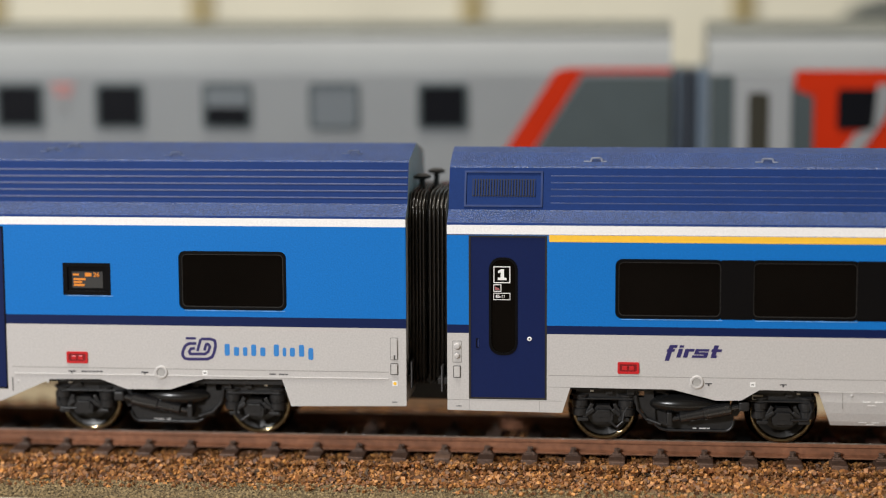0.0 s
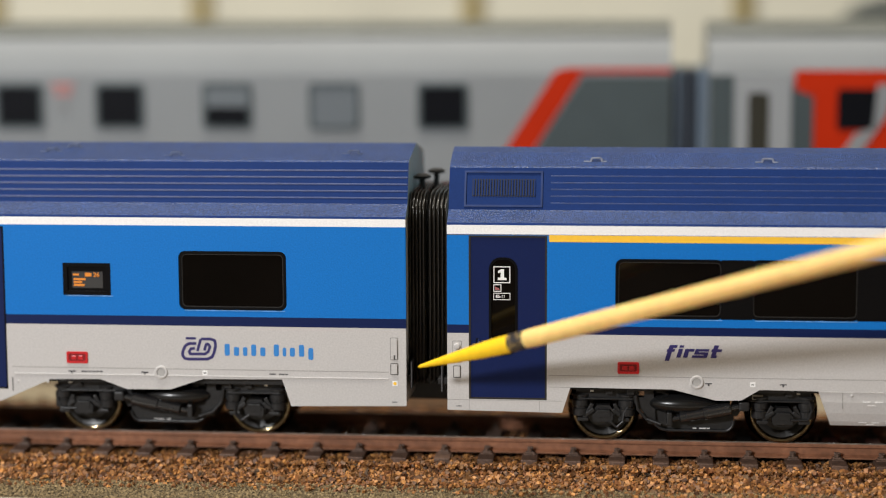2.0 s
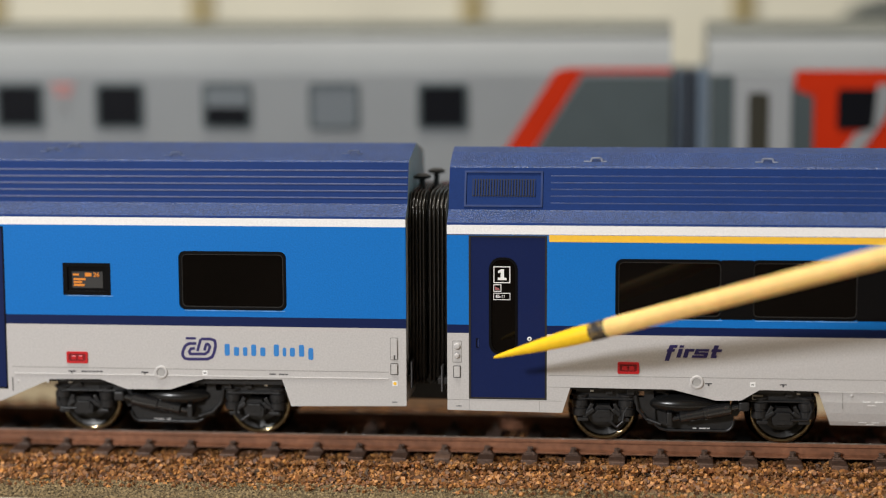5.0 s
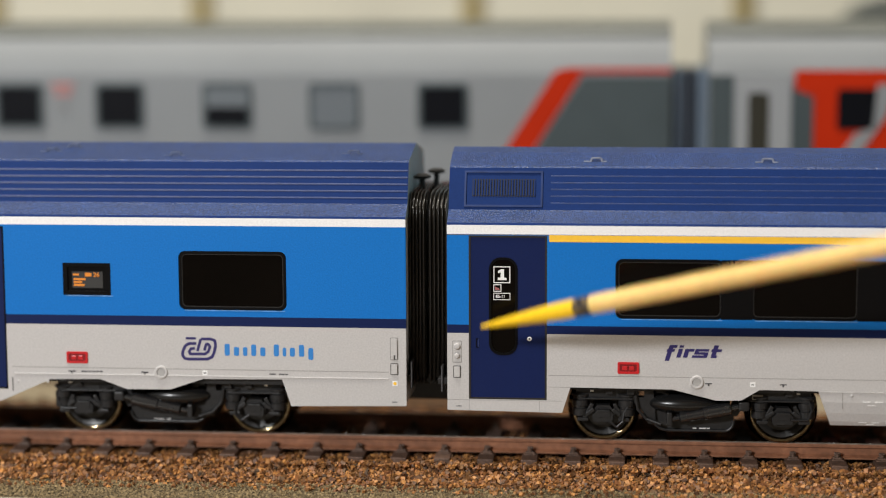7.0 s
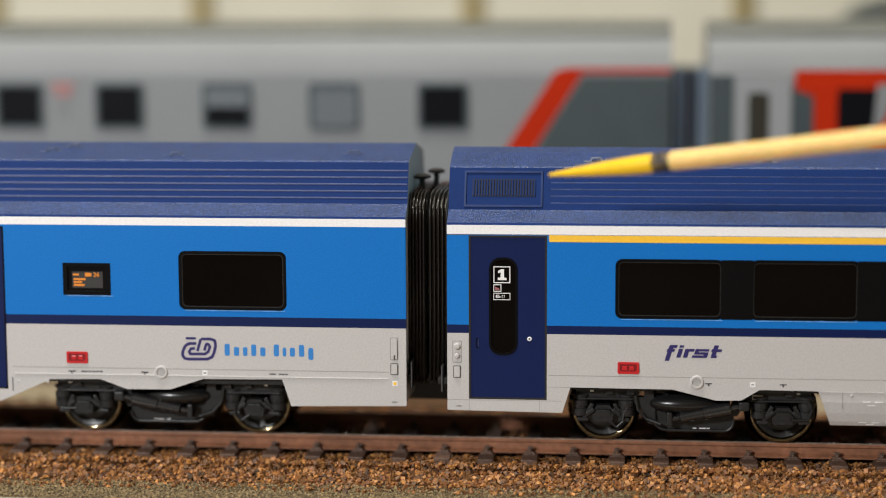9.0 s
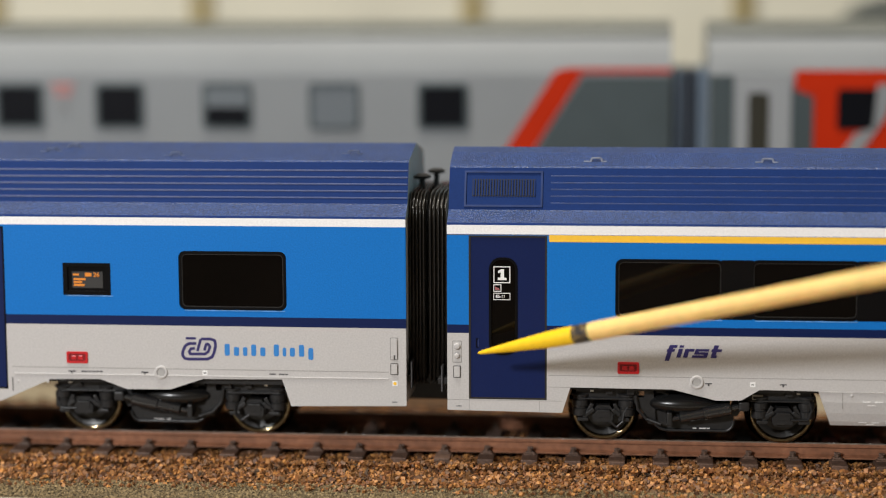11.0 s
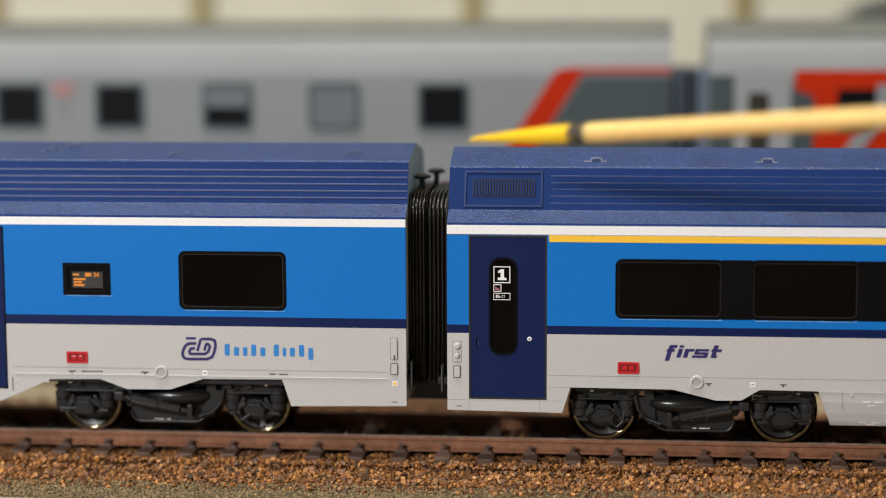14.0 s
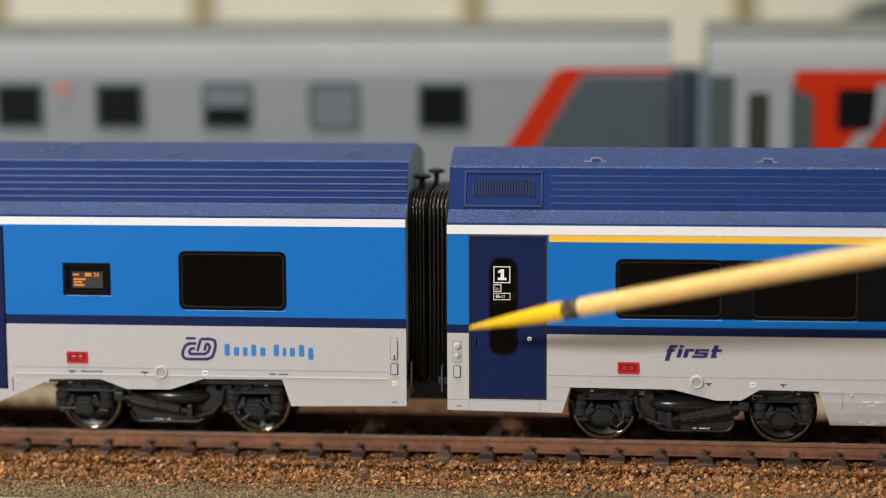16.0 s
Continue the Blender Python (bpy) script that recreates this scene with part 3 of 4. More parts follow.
M_WORN = mat("worn_bracket_paint", (0.22, 0.24, 0.30), 0.45, grain=0.4)


def roof_bracket(car, x, y, z, material):
    bm = bmesh.new()
    add_box(bm, x - 0.75, x + 0.75, y - 0.2, y + 0.2, z + 0.42, z + 0.68, bevel=0.07)
    for k in (-1, 1):
        add_box(bm, x + k * 0.86 - 0.16, x + k * 0.86 + 0.16, y - 0.2, y + 0.2, z - 0.3, z + 0.58, bevel=0.06, turn=Matrix.Rotation(radians(-14 * k), 3, "Y"))
    add_box(bm, x - 2.0, x - 1.1, y - 0.26, y + 0.2, z - 0.3, z + 0.1, bevel=0.05)
    add_box(bm, x + 1.0, x + 1.6, y - 0.26, y + 0.2, z - 0.3, z + 0.1, bevel=0.05)
    part("roof_bracket", bm, material, car, "small worn lifting bracket")


def marker_lamp(car, x0, x1, z0, z1):
    lamp = part("tail_lamp", ring(rounded(x0, x1, z0, z1, 0.2, 3), rounded(x0 + 0.35, x1 - 0.35, z0 + 0.35, z1 - 0.35, 0.15, 3), FACE - 0.16, FACE + 0.1), M_RED, car, "red plastic lamp housing")
    part("lens_recess", box(x0 + 0.3, x1 - 0.3, FACE - 0.04, FACE + 0.1, z0 + 0.3, z1 - 0.3), M_REDD, lamp)
    c = (x0 + x1) / 2
    for s in (-0.55, 0.55):
        part("lens", box(c + s - 0.42, c + s + 0.42, FACE - 0.14, FACE, (z0 + z1) / 2 - 0.38, (z0 + z1) / 2 + 0.32, bevel=0.12), M_RED, lamp)


def filler_ring(car, x, z):
    m = Matrix.Translation((x, FACE + 0.1, z)) @ Matrix.Rotation(radians(-90), 4, "Z")
    cap = part("filler_cap", add_lathe(bmesh.new(), [(0, 1.08), (0.3, 1.08), (0.38, 0.98), (0.38, 0.72), (0.2, 0.66)], m, 28), M_GREY, car, "round grey filler cap")
    # Dished centre in a darker grey: its shade is put into the colour.
    part("cap_groove", add_lathe(bmesh.new(), [(0.1, 0.64), (0.27, 0.64)], m, 24), mat("shaded_grey_paint", (0.42, 0.41, 0.40), 0.5), cap)


def strip(name, car, x0, x1, z0, z1, material, proud=0.03, label=""):
    return part(name, box(x0, x1, FACE - proud, FACE + 0.05, z0, z1), material, car, label)


def print_bars(car, x, z, widths, h, material):
    bm = bmesh.new()
    for w in widths:
        if w > 0:
            add_box(bm, x, x + w, FACE - 0.025, FACE + 0.02, z - h / 2, z + h / 2)
        x += abs(w) + 0.12
    part("printed_line", bm, material, car, "tiny unreadable print")


def hatch(car, x0, x1, z0, z1, recess=False):
    h = part("service_hatch", ring(rounded(x0, x1, z0, z1, 0.15, 2), rounded(x0 + 0.13, x1 - 0.13, z0 + 0.13, z1 - 0.13, 0.1, 2), FACE - 0.02, FACE + 0.1), M_GREY_LINE if recess else M_JOINT, car)
    part("hatch_cover", prism(rounded(x0 + 0.2, x1 - 0.2, z0 + 0.2, z1 - 0.2, 0.15, 2), FACE - 0.22, FACE + 0.1), M_GREY, h)
    return h


# left coach
XA0, XA1 = -309.0, -6.03
BOGIE_A = -45.8
skirt_a = [(XA1, 6.62), (-24.9, 6.3), (-26.35, 10.68), (-39.4, 10.57), (-44.9, 8.75), (-52.1, 8.68), (-56.6, 10.3), (-64.9, 10.15),
           (-73.3, 6.4), (-250, 6.4), (-256, 10.3), (-290, 10.3), (-292, 6.4), (XA0, 6.4), (XA0, 37.0), (XA1, 37.0)]
win_a = rounded(-43.1, -25.42, 21.97, 31.63, 1.1)
disp_a = rounded(-62.35, -54.38, 24.2, 29.5, 0.15)
door_a = [(-84.6, 8.4), (-72.1, 8.4), (-72.1, 35.4), (-84.6, 35.4)]
coach_a = coach("passenger_coach", XA0, XA1, 0.0, skirt_a, [win_a, disp_a, door_a], M_SIDE_A, "blue, white and grey model coach with one dark window", (0.0, 47.95), (6.0, 46.9))
window(coach_a, -43.1, -25.42, 21.97, 31.63, 1.1, M_GLASS, "dark tinted window")
dp = part("display", prism(disp_a, FACE + 0.25, FACE + 0.6), M_GLASSB, coach_a, "black destination display box")
part("display_frame", ring(rounded(-62.35, -54.38, 24.2, 29.5, 0.15), rounded(-61.6, -55.1, 24.85, 28.85, 0.1), FACE - 0.02, FACE + 0.3), M_RUBBER, dp, "black display frame")
# Same painted highlight below the display.
part("display_lip", box(-61.9, -54.1, FACE - 0.035, FACE + 0.05, 24.02, 24.16, bevel=0.02), M_LIT_EDGE, dp, "pale strip for the lit lower edge")
part("screen", box(-60.85, -55.75, FACE + 0.2, FACE + 0.3, 25.35, 28.05), M_SCREEN, dp, "dark grey screen")
bm = bmesh.new()
for x, w, z, h in ((-60.7, 1.0, 27.55, 0.3), (-58.7, 1.1, 27.55, 0.6), (-60.6, 2.0, 26.8, 0.32), (-60.6, 1.4, 26.32, 0.32), (-60.6, 1.8, 25.84, 0.34)):
    add_box(bm, x, x + w, FACE + 0.16, FACE + 0.22, z - h / 2, z + h / 2)
part("display_line", bm, M_ORANGE, dp, "orange unreadable display lines")
lettering("display_number", "26", -57.3, 27.2, 0.75, FACE + 0.2, M_ORANGE, dp, width=1.05, bold=0.02)
dr = part("door", box(-84.5, -72.2, FACE + 0.12, FACE + 0.8, 8.5, 35.3), M_NAVY, coach_a, "dark blue entrance door")
part("door_seal", ring([(-84.6, 8.4), (-72.1, 8.4), (-72.1, 35.4), (-84.6, 35.4)], [(-84.3, 8.7), (-72.4, 8.7), (-72.4, 35.1), (-84.3, 35.1)], FACE + 0.02, FACE + 0.3), M_RUBBER, dr)
marker_lamp(coach_a, -62.09, -58.55, 12.9, 14.83)
filler_ring(coach_a, -46.35, 11.6)
strip("panel_line", coach_a, -71.3, -8.9, 12.10, 12.22, M_GREY_LINE, 0.012)
part("sill_ledge", box(-71.0, -8.9, FACE - 0.12, FACE + 0.1, 10.95, 11.12, bevel=0.05), M_GREY, coach_a)
hatch(coach_a, -8.66, -7.31, 14.13, 17.85, True)
hatch(coach_a, -8.62, -7.3, 11.7, 13.65)
strip("handle_slot", coach_a, -8.0, -7.8, 14.3, 15.0, M_INK, 0.25)
strip("handle_plate", coach_a, -8.45, -8.1, 14.35, 14.95, M_GREY, 0.3)
pl = strip("warning_plate", coach_a, -8.3, -7.45, 9.9, 10.75, M_WHITE, 0.03, "small white plate with a yellow dot")
m = Matrix.Translation((-7.87, FACE, 10.32)) @ Matrix.Rotation(radians(-90), 4, "Z")
part("dot", add_lathe(bmesh.new(), [(0, 0.28), (0.05, 0.28)], m, 12), M_YELLOW, pl)
strip("hook_mark", coach_a, -8.4, -7.5, 7.2, 7.32, M_INK)
for x, ws in ((-61.9, (1.3,)), (-59.7, (1.1, 0.5, 0.5, 0.5, 0.5)), (-49.7, (1.2,)), (-28.4, (1.0, -0.3, 0.9, 0.5))):
    print_bars(coach_a, x, 11.55, ws, 0.2, M_INK)
for x in (-61.3, -49.1):
    strip("arrow_mark", coach_a, x - 0.12, x + 0.12, 11.15, 11.5, M_INK)
pl = strip("small_plate", coach_a, -39.5, -38.65, 11.2, 12.0, M_WHITE, 0.03, "small white printed plate")
strip("plate_print", pl, -39.3, -38.85, 11.5, 11.68, M_INK, 0.05)
strip("panel_line", coach_a, -71.42, -71.22, 8.1, 10.4, M_JOINT, 0.012)
for x in (-70.4, -65.4):
    m = Matrix.Translation((x, FACE, 9.75)) @ Matrix.Rotation(radians(-90), 4, "Z")
    part("rivet", add_lathe(bmesh.new(), [(0, 0.24), (0.1, 0.2), (0.14, 0.08)], m, 12), M_GREY, coach_a)
# operator's mark as plain shapes: nested rounded rings and word-length bars
def stroke(pts, w, deep):
    """A flat band of width w along a line, with rounded joints."""
    bm = bmesh.new()
    for n, ((x, z), (u, v)) in enumerate(zip(pts, pts[1:])):
        d = Vector((u - x, v - z)).normalized() * w / 2
        add_prism(bm, [(x - d.y, z + d.x), (x + d.y, z - d.x), (u + d.y, v - d.x), (u - d.y, v + d.x)], FACE - deep - 0.001 * (n % 2), FACE + 0.02)
    for x, z in pts[1:-1]:
        add_prism(bm, rounded(x - w / 2, x + w / 2, z - w / 2, z + w / 2, w * 0.499, 3), FACE - deep - 0.002, FACE + 0.02)
    return bm


mark = part("emblem", stroke([(-40.38, 16.44), (-41.54, 16.43), (-42.25, 16.03), (-42.66, 15.14), (-42.75, 14.48), (-42.37, 13.94), (-41.72, 13.84), (-38.62, 13.88), (-37.84, 14.24), (-37.48, 15.02), (-37.22, 16.18), (-37.36, 16.95), (-37.97, 17.21), (-39.59, 17.19)], 0.47, 0.03), M_LOGO, coach_a, "violet-blue rounded emblem of nested bands")
part("emblem_inner", stroke([(-40.63, 15.63), (-41.33, 15.54), (-41.65, 15.04), (-41.43, 14.69), (-38.95, 14.73), (-38.48, 15.08), (-38.15, 15.93), (-38.45, 16.36), (-38.76, 16.35), (-39.13, 15.3)], 0.45, 0.03), M_LOGO, mark)
part("emblem_bar", stroke([(-39.67, 17.19), (-40.26, 15.17)], 0.45, 0.036), M_LOGO, mark)
part("emblem_accent", stroke([(-42.14, 17.27), (-40.44, 17.29)], 0.4, 0.03), M_LOGO, mark)


def word_bars(x, glyphs):
    """Plain blocks in place of the operator's name: (width, up, down)."""
    for w, up, down in glyphs:
        if w < 0:
            x -= w
            continue
        part("word_block", prism(rounded(x + 0.16 * w, x + 0.84 * w, 14.5 - down, 15.95 + up, 0.26, 4), FACE - 0.03, FACE + 0.02), M_BLUEINK, mark, "pale blue plain block")
        x += w + 0.28


word_bars(-35.95, [(1.25, 0.5, 0), (1.25, 0, 0), (1.05, 0, 0), (1.2, 0.45, 0), (1.25, 0, 0), (-0.7, 0, 0), (1.25, 0.5, 0), (0.85, 0, 0), (1.2, 0, 0), (1.25, 0.5, 0), (1.2, 0, 0.5)])
for z in (44.46, 43.35, 42.24, 41.12, 40.01):
    rib(coach_a, z, 0.0, XA0 + 1, XA1 - 0.1, M_RIB)
for x, y in ((-63.5, -3.5), (-66.5, -6.0), (-45.0, -8.2), (-15.6, -6.8), (-95, -6.8)):
    roof_bracket(coach_a, x, y, 45.95 + (10.45 + y) * 0.19, M_WORNBLUE)
bogie(coach_a, BOGIE_A, False)
bogie(coach_a, -270.0, True)

# right coach
XB0, XB1 = 0.62, 303.6
BOGIE_B = 40.0
DZB = -0.8
skirt_b = [(XB0, 6.15), (19.1, 5.95), (20.4, 10.13), (36.64, 10.05), (43.6, 8.35), (47.5, 8.45), (50.4, 10.2), (59.6, 10.13), (231.8, 10.1), (270, 10.1), (272, 6.0), (XB1, 6.0), (XB1, 36.2), (XB0, 36.2)]
WIN_B = [(27.45 + 21.2 * i, 44.55 + 21.2 * i) for i in range(11)]
holes_b = [rounded(a, b, 21.36, 31.0, 1.1) for a, b in WIN_B]
door_b = [(4.1, 8.0), (16.62, 8.0), (16.62, 34.55), (4.1, 34.55)]
coach_b = coach("passenger_coach", XB0, XB1, DZB, skirt_b, [*holes_b, door_b], M_SIDE_B, "blue, white and grey first-class model coach with yellow stripe", (-2.6, 48.4), (6.0, 47.0))
strip("yellow_stripe", coach_b, 16.95, XB1 - 0.4, 33.6, 34.7, M_YELLOW, 0.02, "yellow first-class stripe")
for i, (a, b) in enumerate(WIN_B):
    window(coach_b, a, b, 21.36, 31.0, 1.1, M_GLASS, "dark tinted window")
    if i < len(WIN_B) - 1:
        part("window_band", box(b - 0.45, WIN_B[i + 1][0] + 0.45, FACE - 0.008, FACE + 0.15, 21.42, 30.96), M_GLASSB, coach_b, "black panel between two windows")
dr = part("door", panel([(4.3, 8.2), (16.42, 8.2), (16.42, 34.35), (4.3, 34.35)], [rounded(7.33, 11.93, 15.2, 31.04, 1.9)], FACE + 0.1, FACE + 0.7), M_NAVY, coach_b, "dark blue entrance door with a tall window")
part("door_seal", ring(door_b, [(4.42, 8.3), (16.3, 8.3), (16.3, 34.25), (4.42, 34.25)], FACE + 0.0, FACE + 0.4), mat("grey_door_seal", (0.028, 0.025, 0.023), 0.5, spec=0.2), dr, "dark rubber door seal")
dw = part("door_window", prism(rounded(7.33, 11.93, 15.2, 31.04, 1.9), FACE + 0.3, FACE + 0.6), M_GLASS, dr, "tall rounded dark door window")
part("door_window_frame", ring(rounded(7.33, 11.93, 15.2, 31.04, 1.9), rounded(7.72, 11.54, 15.6, 30.64, 1.55), FACE + 0.02, FACE + 0.4), M_RUBBER, dr, "black rubber window frame")
YW = FACE + 0.3
def sign_frame(x0, x1, z0, z1, w=0.16):
    part("sign_border", ring([(x0, z0), (x1, z0), (x1, z1), (x0, z1)], [(x0 + w, z0 + w), (x1 - w, z0 + w), (x1 - w, z1 - w), (x0 + w, z1 - w)], YW - 0.03, YW + 0.02), M_WHITE, dr)
sign_frame(8.05, 10.75, 26.86, 29.57)
for n, pts in enumerate(([(9.15, 27.4), (9.75, 27.4), (9.75, 29.1), (9.25, 29.1)], [(8.75, 27.35), (10.15, 27.35), (10.15, 27.75), (8.75, 27.75)], [(8.8, 28.45), (9.3, 28.6), (9.3, 29.1), (8.8, 28.85)])):
    part("class_number_stroke", prism(pts, YW - 0.03 - 0.004 * n, YW + 0.01), M_WHITE, dr)
sign_frame(8.04, 9.31, 25.48, 26.65, 0.12)
part("pictogram", prism([(8.3, 25.75), (9.05, 25.75), (8.95, 26.0), (8.3, 26.3)], YW - 0.03, YW + 0.01), mat("pictogram_red", (0.35, 0.12, 0.12), 0.5), dr)
sign_frame(8.04, 10.75, 24.13, 25.28, 0.1)
lettering("seat_numbers", "85-11", 8.42, 24.46, 0.5, YW, M_WHITE, dr, width=0.98, bold=0.025)
m = Matrix.Translation((13.83, FACE + 0.12, 17.92)) @ Matrix.Rotation(radians(-90), 4, "Z")
bt = part("door_button", add_lathe(bmesh.new(), [(0, 0.36), (0.12, 0.36), (0.15, 0.18)], m, 20), M_WHITE, dr, "white round door button")
part("button_centre", add_lathe(bmesh.new(), [(0.1, 0.17), (0.19, 0.15)], m, 12), M_INK, bt)
part("grab_slot", ring(rounded(5.25, 5.75, 16.4, 17.9, 0.1, 2), rounded(5.37, 5.63, 16.55, 17.75, 0.05, 2), FACE + 0.03, FACE + 0.2), M_RUBBER, dr, "dark recessed grab slot")
part("grab_lip", box(5.64, 5.74, FACE + 0.0, FACE + 0.15, 16.45, 17.85, bevel=0.02), M_RIB, dr)
hatch(coach_b, 1.56, 2.84, 11.42, 13.43)
strip("panel_line", coach_b, XB0, 16.9, 34.62, 34.74, M_JOINT, 0.012)
h = part("lock_plate", prism(rounded(1.58, 2.84, 14.05, 17.35, 0.1, 2), FACE - 0.03, FACE + 0.05), M_GREY, coach_b)
part("lock_joint", ring(rounded(1.45, 2.97, 13.9, 17.5, 0.12, 2), rounded(1.57, 2.85, 14.03, 17.37, 0.1, 2), FACE - 0.015, FACE + 0.05), M_GREY_LINE, h)
for z, r in ((16.6, 0.52), (15.05, 0.42)):
    m = Matrix.Translation((2.2, FACE, z)) @ Matrix.Rotation(radians(-90), 4, "Z")
    part("lock_knob", add_lathe(bmesh.new(), [(0, r), (0.25, r), (0.38, r * 0.7), (0.4, r * 0.2)], m, 18), M_GREY, h, "round pale knob")
for x0, x1, z0, z1 in ((XB0, 19.0, 7.82, 7.9), (4.1, 4.18, 6.1, 7.85), (15.4, 15.48, 6.1, 7.85), (16.9, 20.3, 10.1, 10.18), (16.9, 76.0, 12.0, 12.1), (63.3, 63.4, 7.4, 10.05)):
    strip("panel_line", coach_b, x0, x1, z0, z1, M_GREY_LINE, 0.012)
prof = [(FACE + 0.02, 10.1), (FACE + 0.02, 8.4), (FACE + 0.25, 6.6), (FACE + 0.6, 5.2), (FACE + 1.0, 4.5), (FACE + 1.8, 4.45), (FACE + 1.8, 10.1)]
bm = extrude_x(prof, 59.6, 231.5)
for v in bm.verts:
    if v.co.x < 100:
        v.co.x += (10.1 - v.co.z) * 0.36
part("skirt_box", bm, M_GREY, coach_b, "grey equipment box tucked in below", smooth=False)
part("skirt_ledge", box(59.8, 228, FACE - 0.1, FACE + 0.1, 9.95, 10.1, bevel=0.04), M_GREY, coach_b)
for x, z, depth in ((66.5, 8.45, 0.05), (68.4, 8.45, 0.05), (67.3, 7.9, -0.03), (66.0, 5.0, -0.6), (68.0, 5.0, -0.6), (67.2, 4.7, -0.8), (70.6, 8.45, 0.05), (70.2, 5.0, -0.6)):
    part("vent_slot", box(x, x + 1.2, FACE - depth, FACE - depth + 0.3, z, z + 0.12), M_WHITE, coach_b)
strip("hook_mark", coach_b, 2.0, 2.9, 6.75, 6.88, M_INK)
m = Matrix.Translation((64.75, FACE, 9.5)) @ Matrix.Rotation(radians(-90), 4, "Z")
part("rivet", add_lathe(bmesh.new(), [(0, 0.24), (0.1, 0.2), (0.14, 0.08)], m, 12), M_GREY, coach_b)
marker_lamp(coach_b, 27.9, 31.33, 12.51, 14.4)
filler_ring(coach_b, 40.46, 11.3)
for x in (42.34, 54.05):
    print_bars(coach_b, x - 0.55, 11.1, (1.1,), 0.16, M_INK)
    strip("arrow_mark", coach_b, x - 0.12, x + 0.12, 10.7, 11.05, M_INK)
pl = strip("small_plate", coach_b, 48.85, 49.7, 10.65, 11.45, M_WHITE, 0.03, "small white printed plate")
strip("plate_print", pl, 49.05, 49.5, 10.95, 11.1, M_INK, 0.05)
FIRST = {"f": ((0.0, 0.72, -0.55, 1.75), (0.05, 1.3, 1.56, 2.02), (-0.15, 1.1, 0.92, 1.36)), "i": ((1.66, 2.34, 0, 1.42), (1.66, 2.34, 1.6, 2.0)),
         "r": ((2.7, 3.4, 0, 1.42), (2.8, 4.15, 0.98, 1.42)),
         "s": ((4.35, 6.5, 1.03, 1.42), (4.3, 4.95, 0.52, 1.3), (4.4, 6.4, 0.52, 0.9), (5.85, 6.5, 0.05, 0.86), (4.1, 6.4, 0, 0.39)),
         "t": ((7.05, 7.78, 0, 2.05), (6.85, 8.5, 0.98, 1.42), (7.15, 8.0, 0, 0.42))}
for strokes in FIRST.values():
    bm = bmesh.new()
    for n, (a, b, lo, hi) in enumerate(strokes):
        add_prism(bm, [(35.5 + x + 0.3 * z, 15.25 + z) for x, z in ((a, lo), (b, lo), (b, hi), (a, hi))], FACE - 0.03 - 0.004 * n, FACE + 0.02)
    part("class_word_letter", bm, M_LOGO, coach_b)
for z in (43.73, 42.64, 41.56, 40.47, 39.35):
    rib(coach_b, z, DZB, 17.0, XB1 - 1, M_RIB_FAINT, h=0.08, w=0.2)
for x, y in ((24.2, -8.8), (51.5, -8.8), (95, -8.8)):
    roof_bracket(coach_b, x, y, 45.15 + (10.45 + y) * 0.39, M_WORN)


def vent(car):
    """A louvred intake on the sloping roof band."""
    def P(x, z, out):
        return Vector((x, slope(z, DZB) - 0.938 * out, z + 0.346 * out))

    def slab(bm, x0, x1, z0, z1, o0, o1):
        vs = [bm.verts.new(P(x, z, o)) for o in (o0, o1) for x, z in ((x0, z0), (x1, z0), (x1, z1), (x0, z1))]
        for f in ((0, 1, 2, 3), (7, 6, 5, 4), (0, 4, 5, 1), (1, 5, 6, 2), (2, 6, 7, 3), (3, 7, 4, 0)):
            bm.faces.new([vs[i] for i in f])
        return bm
    bm = bmesh.new()
    for x0, x1, z0, z1 in ((3.1, 15.7, 44.05, 44.35), (3.1, 15.7, 38.75, 39.05), (3.1, 3.4, 39.05, 44.05), (15.4, 15.7, 39.05, 44.05)):
        slab(bm, x0, x1, z0, z1, -0.2, 0.22)
    v = part("roof_vent", bm, M_RIB_FAINT, car, "louvred blue roof intake")
    # Near-black sheet behind the slats; the shade of the gaps is its colour.
    part("vent_backing", slab(bmesh.new(), 4.4, 14.6, 40.4, 43.1, -0.2, 0.02), mat("vent_shade_backing", (0.002, 0.003, 0.012), 0.6), v)
    for i in range(23):
        x = 4.55 + i * 0.445
        part("slat", slab(bmesh.new(), x, x + 0.2, 40.5, 43.0, -0.1, 0.2), M_ROOF, v)


vent(coach_b)
bogie(coach_b, BOGIE_B, True)
bogie(coach_b, 252.0, False)


